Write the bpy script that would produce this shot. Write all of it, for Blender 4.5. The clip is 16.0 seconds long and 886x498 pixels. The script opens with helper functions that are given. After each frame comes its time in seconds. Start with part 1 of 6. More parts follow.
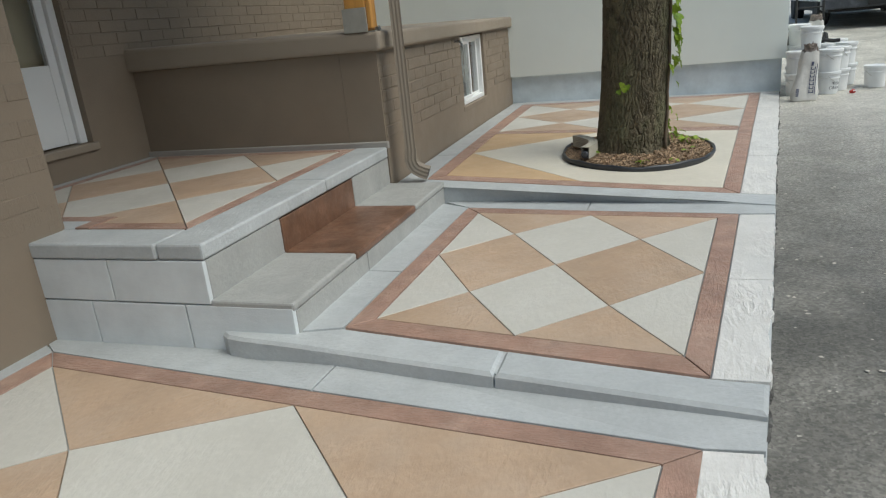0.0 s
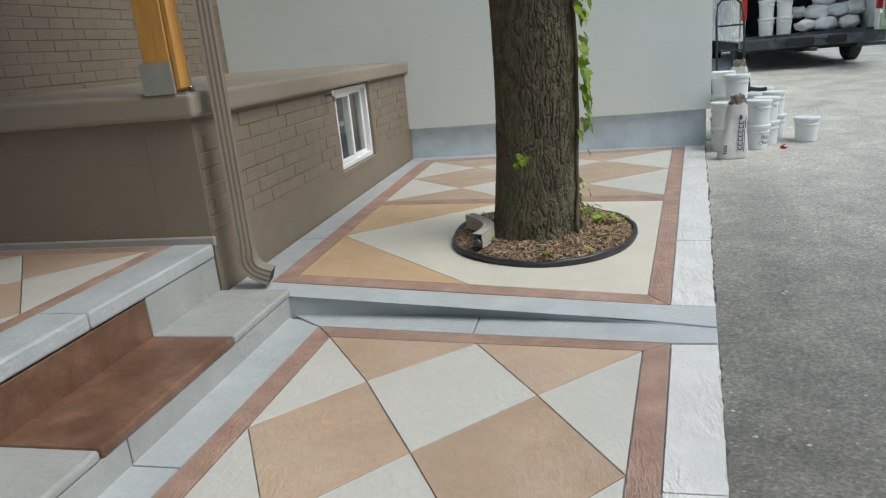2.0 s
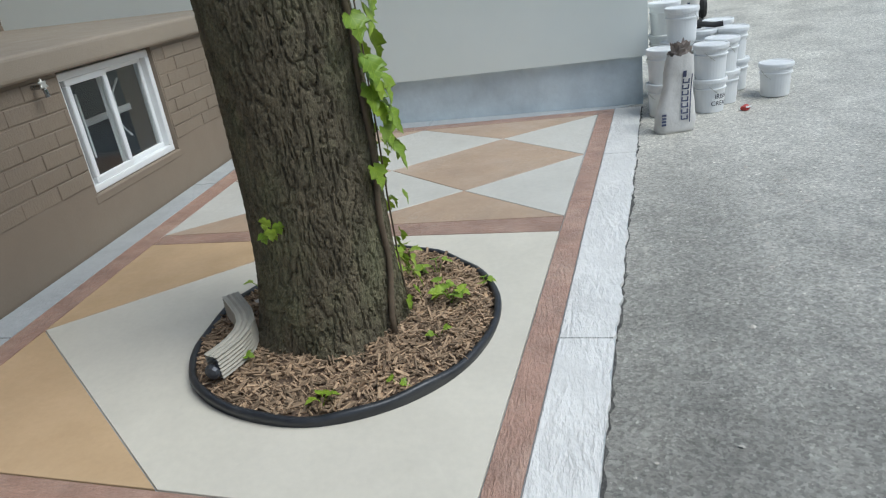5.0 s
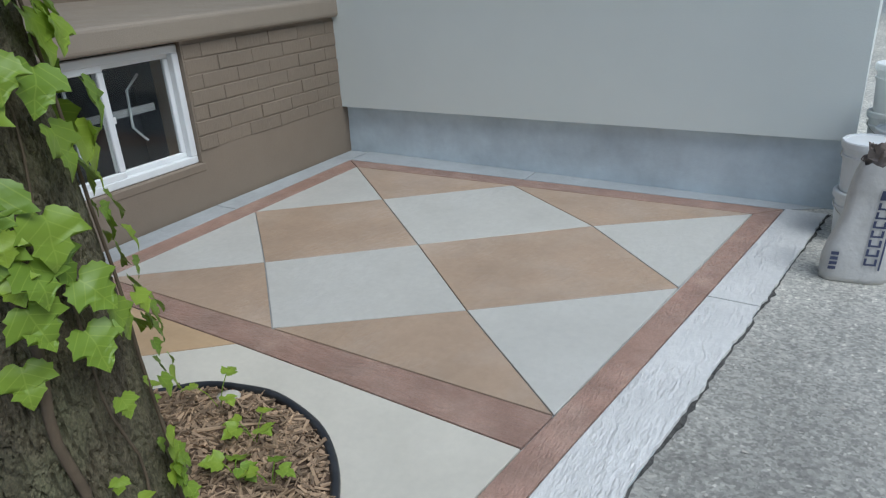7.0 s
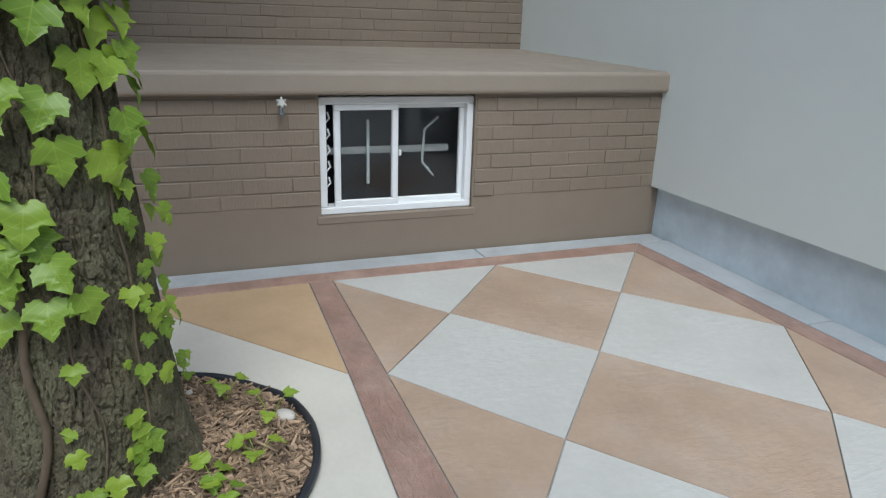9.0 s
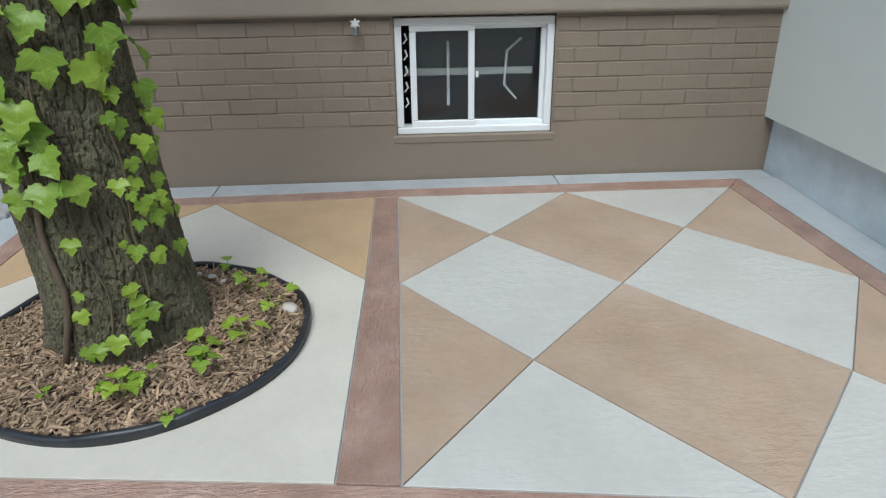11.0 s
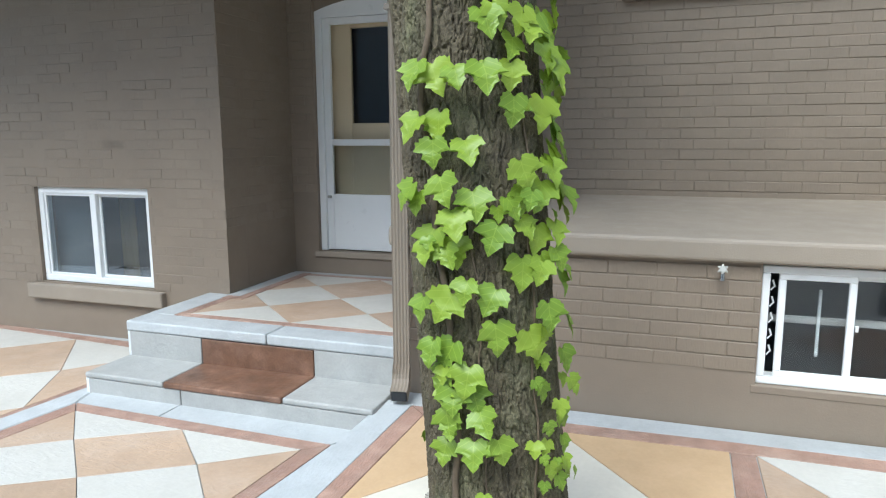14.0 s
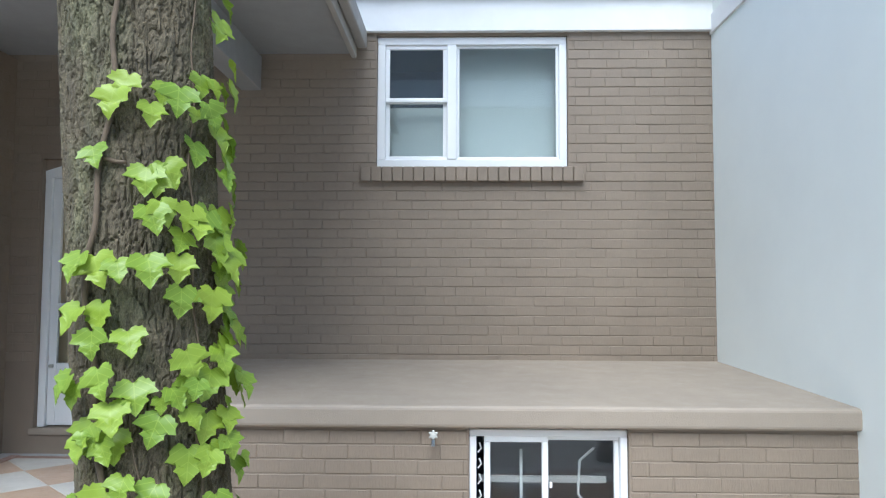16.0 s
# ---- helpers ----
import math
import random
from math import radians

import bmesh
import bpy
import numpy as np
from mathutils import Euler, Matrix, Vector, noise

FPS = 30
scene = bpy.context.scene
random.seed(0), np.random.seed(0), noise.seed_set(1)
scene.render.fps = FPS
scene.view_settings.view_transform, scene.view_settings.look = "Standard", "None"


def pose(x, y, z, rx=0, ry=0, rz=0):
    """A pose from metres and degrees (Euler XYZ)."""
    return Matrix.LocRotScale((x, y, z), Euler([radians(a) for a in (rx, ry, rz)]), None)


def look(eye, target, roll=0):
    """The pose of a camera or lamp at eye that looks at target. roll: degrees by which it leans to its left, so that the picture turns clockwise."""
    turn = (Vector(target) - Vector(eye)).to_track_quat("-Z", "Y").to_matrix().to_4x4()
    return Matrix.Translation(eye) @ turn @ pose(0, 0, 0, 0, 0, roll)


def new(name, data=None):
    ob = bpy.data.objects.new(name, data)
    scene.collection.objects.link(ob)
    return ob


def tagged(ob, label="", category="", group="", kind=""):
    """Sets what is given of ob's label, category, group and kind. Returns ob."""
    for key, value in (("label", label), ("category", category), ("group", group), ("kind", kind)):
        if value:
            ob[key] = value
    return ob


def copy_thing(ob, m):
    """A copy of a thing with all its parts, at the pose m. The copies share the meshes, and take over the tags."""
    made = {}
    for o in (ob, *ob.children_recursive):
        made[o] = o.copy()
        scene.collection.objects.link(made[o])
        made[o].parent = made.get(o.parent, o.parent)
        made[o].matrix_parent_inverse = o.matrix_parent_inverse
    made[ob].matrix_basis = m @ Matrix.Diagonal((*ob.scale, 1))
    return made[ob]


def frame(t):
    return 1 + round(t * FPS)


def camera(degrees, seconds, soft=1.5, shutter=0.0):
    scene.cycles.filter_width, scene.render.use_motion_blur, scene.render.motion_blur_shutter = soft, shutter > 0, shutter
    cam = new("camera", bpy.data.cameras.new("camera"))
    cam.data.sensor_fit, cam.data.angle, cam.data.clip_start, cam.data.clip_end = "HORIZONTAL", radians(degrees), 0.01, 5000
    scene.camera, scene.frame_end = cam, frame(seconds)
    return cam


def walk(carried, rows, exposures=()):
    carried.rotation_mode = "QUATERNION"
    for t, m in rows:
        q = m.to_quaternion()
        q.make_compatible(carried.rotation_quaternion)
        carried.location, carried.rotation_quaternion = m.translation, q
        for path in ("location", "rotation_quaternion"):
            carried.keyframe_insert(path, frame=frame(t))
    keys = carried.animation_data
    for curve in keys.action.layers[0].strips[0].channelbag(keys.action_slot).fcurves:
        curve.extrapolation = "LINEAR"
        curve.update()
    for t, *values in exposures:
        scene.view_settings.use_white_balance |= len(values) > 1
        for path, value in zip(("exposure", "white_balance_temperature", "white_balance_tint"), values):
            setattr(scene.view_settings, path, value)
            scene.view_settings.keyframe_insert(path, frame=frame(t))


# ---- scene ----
cam = camera(65.4, 16.0, soft=1.2)
PATH = [
    (0, (-0.451, 0.325, 1.21), (-1.072, 2.121, 0.587), -5.7),
    (0.5, (-0.43, 0.578, 1.215), (-0.941, 2.392, 0.546), -7.0),
    (1, (-0.39, 0.85, 1.225), (-0.819, 2.677, 0.534), -8.7),
    (1.5, (-0.33, 1.203, 1.257), (-0.73, 3.028, 0.545), -8.7),
    (2, (-0.363, 1.502, 1.283), (-0.803, 3.371, 0.726), -5.4),
    (2.5, (-0.319, 1.692, 1.271), (-0.743, 3.543, 0.642), -6.0),
    (3, (-0.219, 1.97, 1.268), (-0.578, 3.806, 0.561), -7.1),
    (3.5, (-0.131, 2.254, 1.258), (-0.441, 4.081, 0.508), -7.3),
    (4, (-0.066, 2.609, 1.308), (-0.398, 4.43, 0.55), -5.2),
    (4.5, (0.031, 2.979, 1.308), (-0.333, 4.793, 0.547), -7.4),
    (5, (0.12, 3.325, 1.354), (-0.261, 5.123, 0.566), -8.2),
    (5.2, (0.139, 3.501, 1.349), (-0.242, 5.299, 0.56), -6.7),
    (7.3, (0.773, 4.881, 1.402), (-0.382, 6.317, 0.623), -0.2),
    (7.5, (0.837, 4.948, 1.416), (-0.442, 6.286, 0.657), 2.7),
    (8, (0.983, 5.074, 1.466), (-0.503, 6.216, 0.768), 2.0),
    (8.5, (1.061, 5.276, 1.462), (-0.568, 6.207, 0.77), 0.9),
    (8.7, (1.093, 5.413, 1.427), (-0.606, 6.232, 0.763), 1.3),
    (10.8, (1.351, 6.273, 1.414), (-0.508, 6.386, 0.683), -1.1),
    (11, (1.358, 6.257, 1.403), (-0.468, 6.345, 0.59), -0.8),
    (11.5, (1.337, 6.104, 1.411), (-0.444, 5.982, 0.51), 0.5),
    (12, (1.316, 5.932, 1.445), (-0.44, 5.566, 0.561), 0.3),
    (12.5, (1.29, 5.81, 1.498), (-0.476, 5.309, 0.704), 1.2),
    (13, (1.293, 5.714, 1.552), (-0.522, 5.149, 0.928), 0.5),
    (13.5, (1.317, 5.715, 1.612), (-0.538, 5.136, 1.142), -0.1),
    (14, (1.329, 5.812, 1.671), (-0.538, 5.171, 1.35), -0.3),
    (14.5, (1.358, 5.929, 1.71), (-0.553, 5.377, 1.5), 0.9),
    (15, (1.343, 6.058, 1.733), (-0.639, 5.819, 1.608), -0.2),
    (15.5, (1.364, 6.129, 1.753), (-0.635, 6.06, 1.747), -0.3),
    (16, (1.381, 6.145, 1.775), (-0.615, 6.099, 1.892), 0.2),
]
EXPOSURES = [(0.0, -0.15, 6400, 3), (1.0, -0.12, 6350, 4), (3.0, -0.1, 6150, 3), (5.0, -0.12, 5900, 4), (7.5, -0.4, 5650, 5), (8.5, -0.2, 5700, 5), (11.0, -0.08, 5750, 3), (11.5, -0.2, 5850, 3), (12.0, -0.2, 5900, 3), (13.0, 0.2, 5850, 3), (13.5, 0.55, 5800, 3), (14.0, 0.7, 5700, 3), (15.0, 0.98, 5450, 5), (16.0, 0.84, 5550, 6)]
walk(cam, [(t, look(eye, target, roll)) for t, eye, target, roll in PATH], EXPOSURES)

# ---- world and light ----
world = bpy.data.worlds.new("world")
scene.world = world
world.use_nodes = True
wn = world.node_tree.nodes
sky = wn.new("ShaderNodeTexSky")
sky.sky_type = 'NISHITA'
sky.sun_disc = False
sky.sun_elevation = radians(56)
sky.sun_rotation = radians(104)
sky.air_density, sky.dust_density = 1.0, 2.5
wn["Background"].inputs[1].default_value = 0.15
world.node_tree.links.new(sky.outputs[0], wn["Background"].inputs[0])
sun = new("sun", bpy.data.lights.new("sun", 'SUN'))
sun.data.energy, sun.data.angle, sun.data.color = 2.7, radians(42), (1.0, 0.99, 0.975)
sun.matrix_world = look((10.6, 1.8, 15.6), (0, 4, 0))

# ---- materials ----
def mat(name, color, rough=0.7, metal=0.0, vary=0.12, scale=6.0, bump=0.15, bscale=60.0, dist=0.004,
        stretch=(1, 1, 1), stain=0.0, stain_scale=1.5, stain_color=None, spec=0.5, obj_vary=0.0, fine=0.0, coat=0.0, grain=False, shift=(0, 0, 0), far_light=None, stamp=0.0, stamp_scale=9.0, speck=0.0):
    """A procedural surface: colour varied at two scales, stains, and fine relief."""
    m = bpy.data.materials.new(name)
    m.use_nodes = True
    nt = m.node_tree
    n, l = nt.nodes, nt.links
    b = n["Principled BSDF"]
    geo = n.new("ShaderNodeNewGeometry")
    mp = n.new("ShaderNodeMapping")
    mp.inputs["Scale"].default_value = stretch
    l.new(geo.outputs["Position"], mp.inputs["Vector"])
    plain = n.new("ShaderNodeMapping")
    plain.inputs["Location"].default_value = shift
    l.new(geo.outputs["Position"], plain.inputs["Vector"])

    def noi(sc, det=4.0, ro=0.6, along=False):
        t = n.new("ShaderNodeTexNoise")
        t.inputs["Scale"].default_value, t.inputs["Detail"].default_value, t.inputs["Roughness"].default_value = sc, det, ro
        l.new((mp if along or grain else plain).outputs[0], t.inputs["Vector"])
        return t.outputs["Fac"]

    def ramp(src, lo, hi, a, c):
        r = n.new("ShaderNodeMapRange")
        l.new(src, r.inputs["Value"])
        for k, v in zip(("From Min", "From Max", "To Min", "To Max"), (lo, hi, a, c)):
            r.inputs[k].default_value = v
        return r.outputs[0]

    def mul(a, c):
        q = n.new("ShaderNodeMath")
        q.operation = 'MULTIPLY'
        for i, v in enumerate((a, c)):
            if isinstance(v, float):
                q.inputs[i].default_value = v
            else:
                l.new(v, q.inputs[i])
        return q.outputs[0]
    val = ramp(noi(scale), 0.3, 0.7, 1 - vary, 1 + vary)
    ridge = None
    if stamp:
        # slate-like ridges pressed into the wet concrete: the folds of a stretched noise, worn paler on top
        fold = n.new("ShaderNodeMath")
        fold.operation = 'PINGPONG'
        src = ramp(noi(stamp_scale, 5.0, 0.62, True), 0.0, 1.0, 0.0, 2.0)
        l.new(src, fold.inputs[0])
        fold.inputs[1].default_value = 0.16
        patch = ramp(noi(2.2, 4.0), 0.42, 0.62, 0.12, 1.0)
        ridge = mul(ramp(fold.outputs[0], 0.0, 0.16, 0.0, 1.0), patch)
        val = mul(val, ramp(ridge, 0.0, 1.0, 1 - 0.14 * stamp, 1 + 0.10 * stamp))
    if speck:
        # single stones of the aggregate, pale and dark
        vo = n.new("ShaderNodeTexVoronoi")
        vo.inputs["Scale"].default_value = 115.0
        l.new(plain.outputs[0], vo.inputs["Vector"])
        sp3 = n.new("ShaderNodeSeparateColor")
        l.new(vo.outputs["Color"], sp3.inputs[0])
        val = mul(val, ramp(sp3.outputs[0], 0.0, 1.0, 1 - speck, 1 + speck))
        val = mul(val, ramp(sp3.outputs[1], 0.93, 1.0, 1.0, 1.0 + 1.6 * speck))
    if fine:
        val = mul(val, ramp(noi(scale * 18, 3.0), 0.3, 0.7, 1 - fine, 1 + fine))
    if obj_vary:
        oi = n.new("ShaderNodeObjectInfo")
        val = mul(val, ramp(oi.outputs["Random"], 0, 1, 1 - obj_vary, 1 + obj_vary))
        isl = n.new("ShaderNodeNewGeometry")
        val = mul(val, ramp(isl.outputs["Random Per Island"], 0, 1, 1 - obj_vary, 1 + obj_vary))
    col = n.new("ShaderNodeVectorMath")
    col.operation = 'SCALE'
    if stain:
        mx = n.new("ShaderNodeMix")
        mx.data_type = 'RGBA'
        l.new(ramp(noi(stain_scale, 5.0, 0.65), 0.45, 0.72, 0.0, stain), mx.inputs[0])
        mx.inputs[6].default_value = (*color, 1)
        mx.inputs[7].default_value = (*(stain_color or tuple(c * 0.55 for c in color)), 1)
        l.new(mx.outputs[2], col.inputs[0])
    else:
        col.inputs[0].default_value = color
    l.new(val, col.inputs["Scale"])
    last = col.outputs[0]
    if far_light:
        # far drive's stronger light put into the colour, with cement dust; wandering edge
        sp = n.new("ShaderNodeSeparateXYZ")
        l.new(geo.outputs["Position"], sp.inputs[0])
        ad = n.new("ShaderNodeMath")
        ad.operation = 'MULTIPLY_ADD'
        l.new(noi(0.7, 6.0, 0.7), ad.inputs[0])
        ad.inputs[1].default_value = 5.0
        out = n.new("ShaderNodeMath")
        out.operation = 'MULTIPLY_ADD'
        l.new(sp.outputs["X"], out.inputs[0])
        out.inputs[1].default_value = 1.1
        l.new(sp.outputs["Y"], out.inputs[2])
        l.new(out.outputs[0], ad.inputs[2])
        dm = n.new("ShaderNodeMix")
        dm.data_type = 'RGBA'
        l.new(ramp(ad.outputs[0], far_light[0] + 2.5, far_light[1] + 2.5, 0.0, 0.85), dm.inputs[0])
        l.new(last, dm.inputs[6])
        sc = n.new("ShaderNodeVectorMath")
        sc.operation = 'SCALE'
        sc.inputs[0].default_value = far_light[2]
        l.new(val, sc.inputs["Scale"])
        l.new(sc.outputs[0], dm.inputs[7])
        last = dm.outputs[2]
    l.new(last, b.inputs["Base Color"])
    l.new(ramp(noi(scale * 3), 0.3, 0.7, max(0.03, rough - 0.08), min(1.0, rough + 0.08)), b.inputs["Roughness"])
    b.inputs["Metallic"].default_value = metal
    b.inputs["Specular IOR Level"].default_value = spec
    b.inputs["Coat Weight"].default_value = coat
    b.inputs["Coat Roughness"].default_value = 0.25
    if bump:
        bp = n.new("ShaderNodeBump")
        bp.inputs["Strength"].default_value, bp.inputs["Distance"].default_value = bump, dist
        height = noi(bscale, 4.0, 0.65, True)
        if ridge is not None:
            bp0 = n.new("ShaderNodeBump")
            bp0.inputs["Strength"].default_value, bp0.inputs["Distance"].default_value = min(1.0, stamp), 0.007
            l.new(ridge, bp0.inputs["Height"])
            l.new(bp0.outputs[0], bp.inputs["Normal"])
        l.new(height, bp.inputs["Height"])
        l.new(bp.outputs[0], b.inputs["Normal"])
    return m


def glass_mat(name, tint=(0.92, 0.95, 0.94), rough=0.02):
    m = bpy.data.materials.new(name)
    m.use_nodes = True
    n, l = m.node_tree.nodes, m.node_tree.links
    b = n["Principled BSDF"]
    b.inputs["Base Color"].default_value = (*tint, 1)
    b.inputs["Roughness"].default_value = rough
    b.inputs["Transmission Weight"].default_value = 1.0
    b.inputs["IOR"].default_value = 1.45
    return m


M_CREAM = mat("cream_stained_concrete", (0.555, 0.535, 0.48), 0.42, vary=0.08, scale=2.2, bump=0.22, bscale=40, dist=0.004, stretch=(1.6, 0.6, 1), stain=0.5, stain_scale=2.2, stain_color=(0.485, 0.475, 0.44), obj_vary=0.03, fine=0.035, stamp=0.22, stamp_scale=7.0)
M_TAN = mat("tan_stained_concrete", (0.45, 0.325, 0.225), 0.42, vary=0.12, scale=2.4, bump=0.22, bscale=40, dist=0.004, stretch=(1.6, 0.6, 1), stain=0.7, stain_scale=2.6, stain_color=(0.50, 0.40, 0.315), obj_vary=0.06, fine=0.04, stamp=0.3, stamp_scale=7.0)
M_OCHRE = mat("ochre_stained_concrete", (0.52, 0.36, 0.205), 0.5, vary=0.12, scale=3.0, bump=0.2, bscale=14, dist=0.006, stain=0.4, stain_color=(0.46, 0.335, 0.22), fine=0.03)
M_BUFF = mat("buff_stained_concrete", (0.60, 0.56, 0.47), 0.5, vary=0.07, scale=2.5, bump=0.2, bscale=14, dist=0.006, stain=0.3, stain_color=(0.55, 0.51, 0.44), fine=0.03)
M_TERRA = mat("terracotta_stained_concrete", (0.36, 0.225, 0.17), 0.38, vary=0.2, scale=7, bump=0.5, bscale=60, dist=0.005, stretch=(1.9, 0.5, 1), stain=0.75, stain_scale=5, stain_color=(0.45, 0.32, 0.25), obj_vary=0.06, fine=0.1, stamp=0.6, stamp_scale=13.0)
M_TERRA_X = mat("terracotta_stained_concrete_cross", (0.36, 0.225, 0.17), 0.38, vary=0.2, scale=7, bump=0.5, bscale=60, dist=0.005, stretch=(0.5, 1.9, 1), stain=0.75, stain_scale=5, stain_color=(0.45, 0.32, 0.25), obj_vary=0.06, fine=0.1, stamp=0.6, stamp_scale=13.0)
M_CONC = mat("grey_stamped_concrete", (0.45, 0.468, 0.468), 0.42, vary=0.1, scale=4, bump=0.35, bscale=50, dist=0.005, stretch=(1.5, 0.7, 1), stain=0.4, stain_color=(0.42, 0.45, 0.46), obj_vary=0.03, fine=0.05, stamp=0.3, stamp_scale=6.5)
M_EDGE = mat("pale_stamped_concrete_edge", (0.70, 0.685, 0.65), 0.36, vary=0.08, scale=4, bump=0.35, bscale=50, dist=0.005, stretch=(1.7, 0.55, 1), stain=0.4, stain_color=(0.60, 0.60, 0.58), obj_vary=0.02, fine=0.05, stamp=0.62, stamp_scale=6.5)
# warm grey steps, coloured darker than the coping for the porch roof's shade
M_STEP = mat("warm_grey_shaded_step", (0.375, 0.375, 0.355), 0.5, vary=0.1, scale=4, bump=0.35, bscale=50, dist=0.005, stretch=(1.5, 0.7, 1), stain=0.4, stain_color=(0.295, 0.30, 0.29), obj_vary=0.03, fine=0.05, stamp=0.25, stamp_scale=6.5)
M_CONC_X = mat("grey_stamped_concrete_cross", (0.45, 0.468, 0.468), 0.42, vary=0.1, scale=4, bump=0.35, bscale=50, dist=0.005, stretch=(0.7, 1.5, 1), stain=0.4, stain_color=(0.42, 0.45, 0.46), obj_vary=0.03, fine=0.05, stamp=0.28, stamp_scale=6.5)
M_BLOCK = mat("pale_concrete_block", (0.62, 0.65, 0.655), 0.65, vary=0.08, scale=6, bump=0.3, bscale=40, dist=0.006, stretch=(0.5, 1, 1), obj_vary=0.03)
M_GROUT = mat("dark_saw_cut", (0.42, 0.40, 0.37), 0.85, bump=0.2)
M_CARPET = mat("rust_brown_stained_tread", (0.14, 0.072, 0.042), 0.42, vary=0.3, scale=7, bump=0.35, bscale=40, dist=0.006, stain=0.7, stain_scale=6, stain_color=(0.24, 0.14, 0.095), fine=0.2)
# asphalt with pale patches, its colour raised far out for the light there
M_ASPH = mat("worn_asphalt", (0.115, 0.110, 0.095), 0.55, vary=0.22, scale=2.6, bump=0.8, bscale=130, dist=0.006, stain=1.0, stain_scale=0.8, stain_color=(0.275, 0.262, 0.23), fine=0.2, far_light=(4.2, 8.2, (0.53, 0.51, 0.45)), speck=0.3)
M_CRUMB = mat("dark_broken_asphalt", (0.085, 0.082, 0.075), 0.85, vary=0.4, scale=20, bump=1.0, bscale=120, dist=0.012, speck=0.4)
M_GRASS = mat("lawn", (0.09, 0.16, 0.035), 0.9, vary=0.3, scale=4, bump=0.6, bscale=60, dist=0.03)
M_PAINT = mat("brown_painted_brick", (0.238, 0.189, 0.139), 0.55, vary=0.06, scale=2.5, bump=0.8, bscale=120, dist=0.004, stretch=(1, 1, 0.22), obj_vary=0.03, fine=0.03)
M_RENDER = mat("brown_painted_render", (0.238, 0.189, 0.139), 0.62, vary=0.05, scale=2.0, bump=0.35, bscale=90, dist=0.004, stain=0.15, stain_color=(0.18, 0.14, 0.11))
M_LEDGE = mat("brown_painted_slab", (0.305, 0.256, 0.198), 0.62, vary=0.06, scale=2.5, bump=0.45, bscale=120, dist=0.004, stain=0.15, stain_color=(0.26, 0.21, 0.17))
M_STUCCO = mat("pale_grey_stucco", (0.765, 0.80, 0.75), 0.85, vary=0.03, scale=1.2, bump=0.3, bscale=150, dist=0.003, stain=0.12, stain_scale=0.8, stain_color=(0.73, 0.765, 0.72))
M_FOOT = mat("blue_grey_foundation", (0.62, 0.69, 0.715), 0.8, vary=0.12, scale=4, bump=0.35, bscale=40, dist=0.006, stain=0.5, stain_scale=3, stain_color=(0.43, 0.49, 0.52))
M_WHITE = mat("white_vinyl", (0.80, 0.81, 0.80), 0.35, vary=0.02, scale=3, bump=0.03, bscale=50)
M_BAR = mat("grey_white_bar_paint", (0.42, 0.44, 0.44), 0.5, vary=0.06, scale=8, bump=0.05)
M_TRIM = mat("white_painted_trim", (0.74, 0.74, 0.72), 0.5, vary=0.04, scale=3, bump=0.1, bscale=40)
M_DOORCREAM = mat("cream_door_paint", (0.60, 0.50, 0.33), 0.45, vary=0.04, scale=3, bump=0.05)
# soffit grey, its colour lowered for the weak light under the eaves
M_SOFFIT = mat("shaded_grey_soffit", (0.27, 0.27, 0.265), 0.7, vary=0.05, scale=3, bump=0.1)
M_FASCIA = mat("taupe_fascia", (0.33, 0.31, 0.28), 0.5, vary=0.04, scale=3, bump=0.05)
M_ROOF = mat("grey_shingles", (0.10, 0.10, 0.10), 0.9, vary=0.2, scale=12, bump=0.5, bscale=40)
M_SPOUT = mat("taupe_downspout", (0.235, 0.195, 0.15), 0.45, vary=0.04, scale=3, bump=0.05, bscale=50)
M_SPOUT2 = mat("beige_downspout_elbow", (0.42, 0.39, 0.32), 0.45, vary=0.08, scale=12, bump=0.08, stain=0.3, stain_scale=9)
M_TIMBER = mat("fresh_orange_timber", (0.60, 0.30, 0.07), 0.6, vary=0.15, scale=6, bump=0.2, bscale=30, stretch=(6, 6, 0.6), stain=0.4, stain_scale=4, stain_color=(0.42, 0.19, 0.045), fine=0.08, grain=True)
M_STEEL = mat("galvanised_steel", (0.48, 0.47, 0.42), 0.45, metal=0.5, vary=0.08, scale=15, bump=0.05)
M_CHROME = mat("bright_metal", (0.40, 0.41, 0.42), 0.22, metal=1.0, vary=0.05, bump=0.0)
M_BARK = mat("grey_brown_plated_bark", (0.112, 0.092, 0.056), 0.9, vary=0.32, scale=16, bump=1.0, bscale=85, dist=0.012, stretch=(1, 1, 0.5), stain=0.8, stain_scale=6, stain_color=(0.155, 0.155, 0.082), fine=0.38, grain=True)
M_VINE = mat("vine_stem", (0.125, 0.092, 0.058), 0.85, vary=0.2, scale=20, bump=0.5, bscale=90)
M_MULCH = mat("dark_mulch", (0.13, 0.085, 0.055), 0.95, vary=0.35, scale=25, bump=0.8, bscale=90, dist=0.01)
M_CHIP = mat("wood_chips", (0.36, 0.25, 0.155), 0.85, vary=0.2, scale=20, bump=0.2, bscale=90, obj_vary=0.5)
M_EDGING = mat("black_plastic_edging", (0.022, 0.024, 0.028), 0.38, vary=0.2, scale=12, bump=0.1, stain=0.3, stain_scale=9, stain_color=(0.09, 0.09, 0.09))
M_PAIL = mat("white_pail_plastic", (0.74, 0.75, 0.74), 0.4, vary=0.04, scale=8, bump=0.05, stain=0.25, stain_scale=7, stain_color=(0.60, 0.59, 0.56))
M_BAG = mat("white_paper_sack", (0.66, 0.64, 0.60), 0.6, vary=0.1, scale=9, bump=0.6, bscale=9, dist=0.012, stain=0.45, stain_scale=7, stain_color=(0.44, 0.42, 0.38))
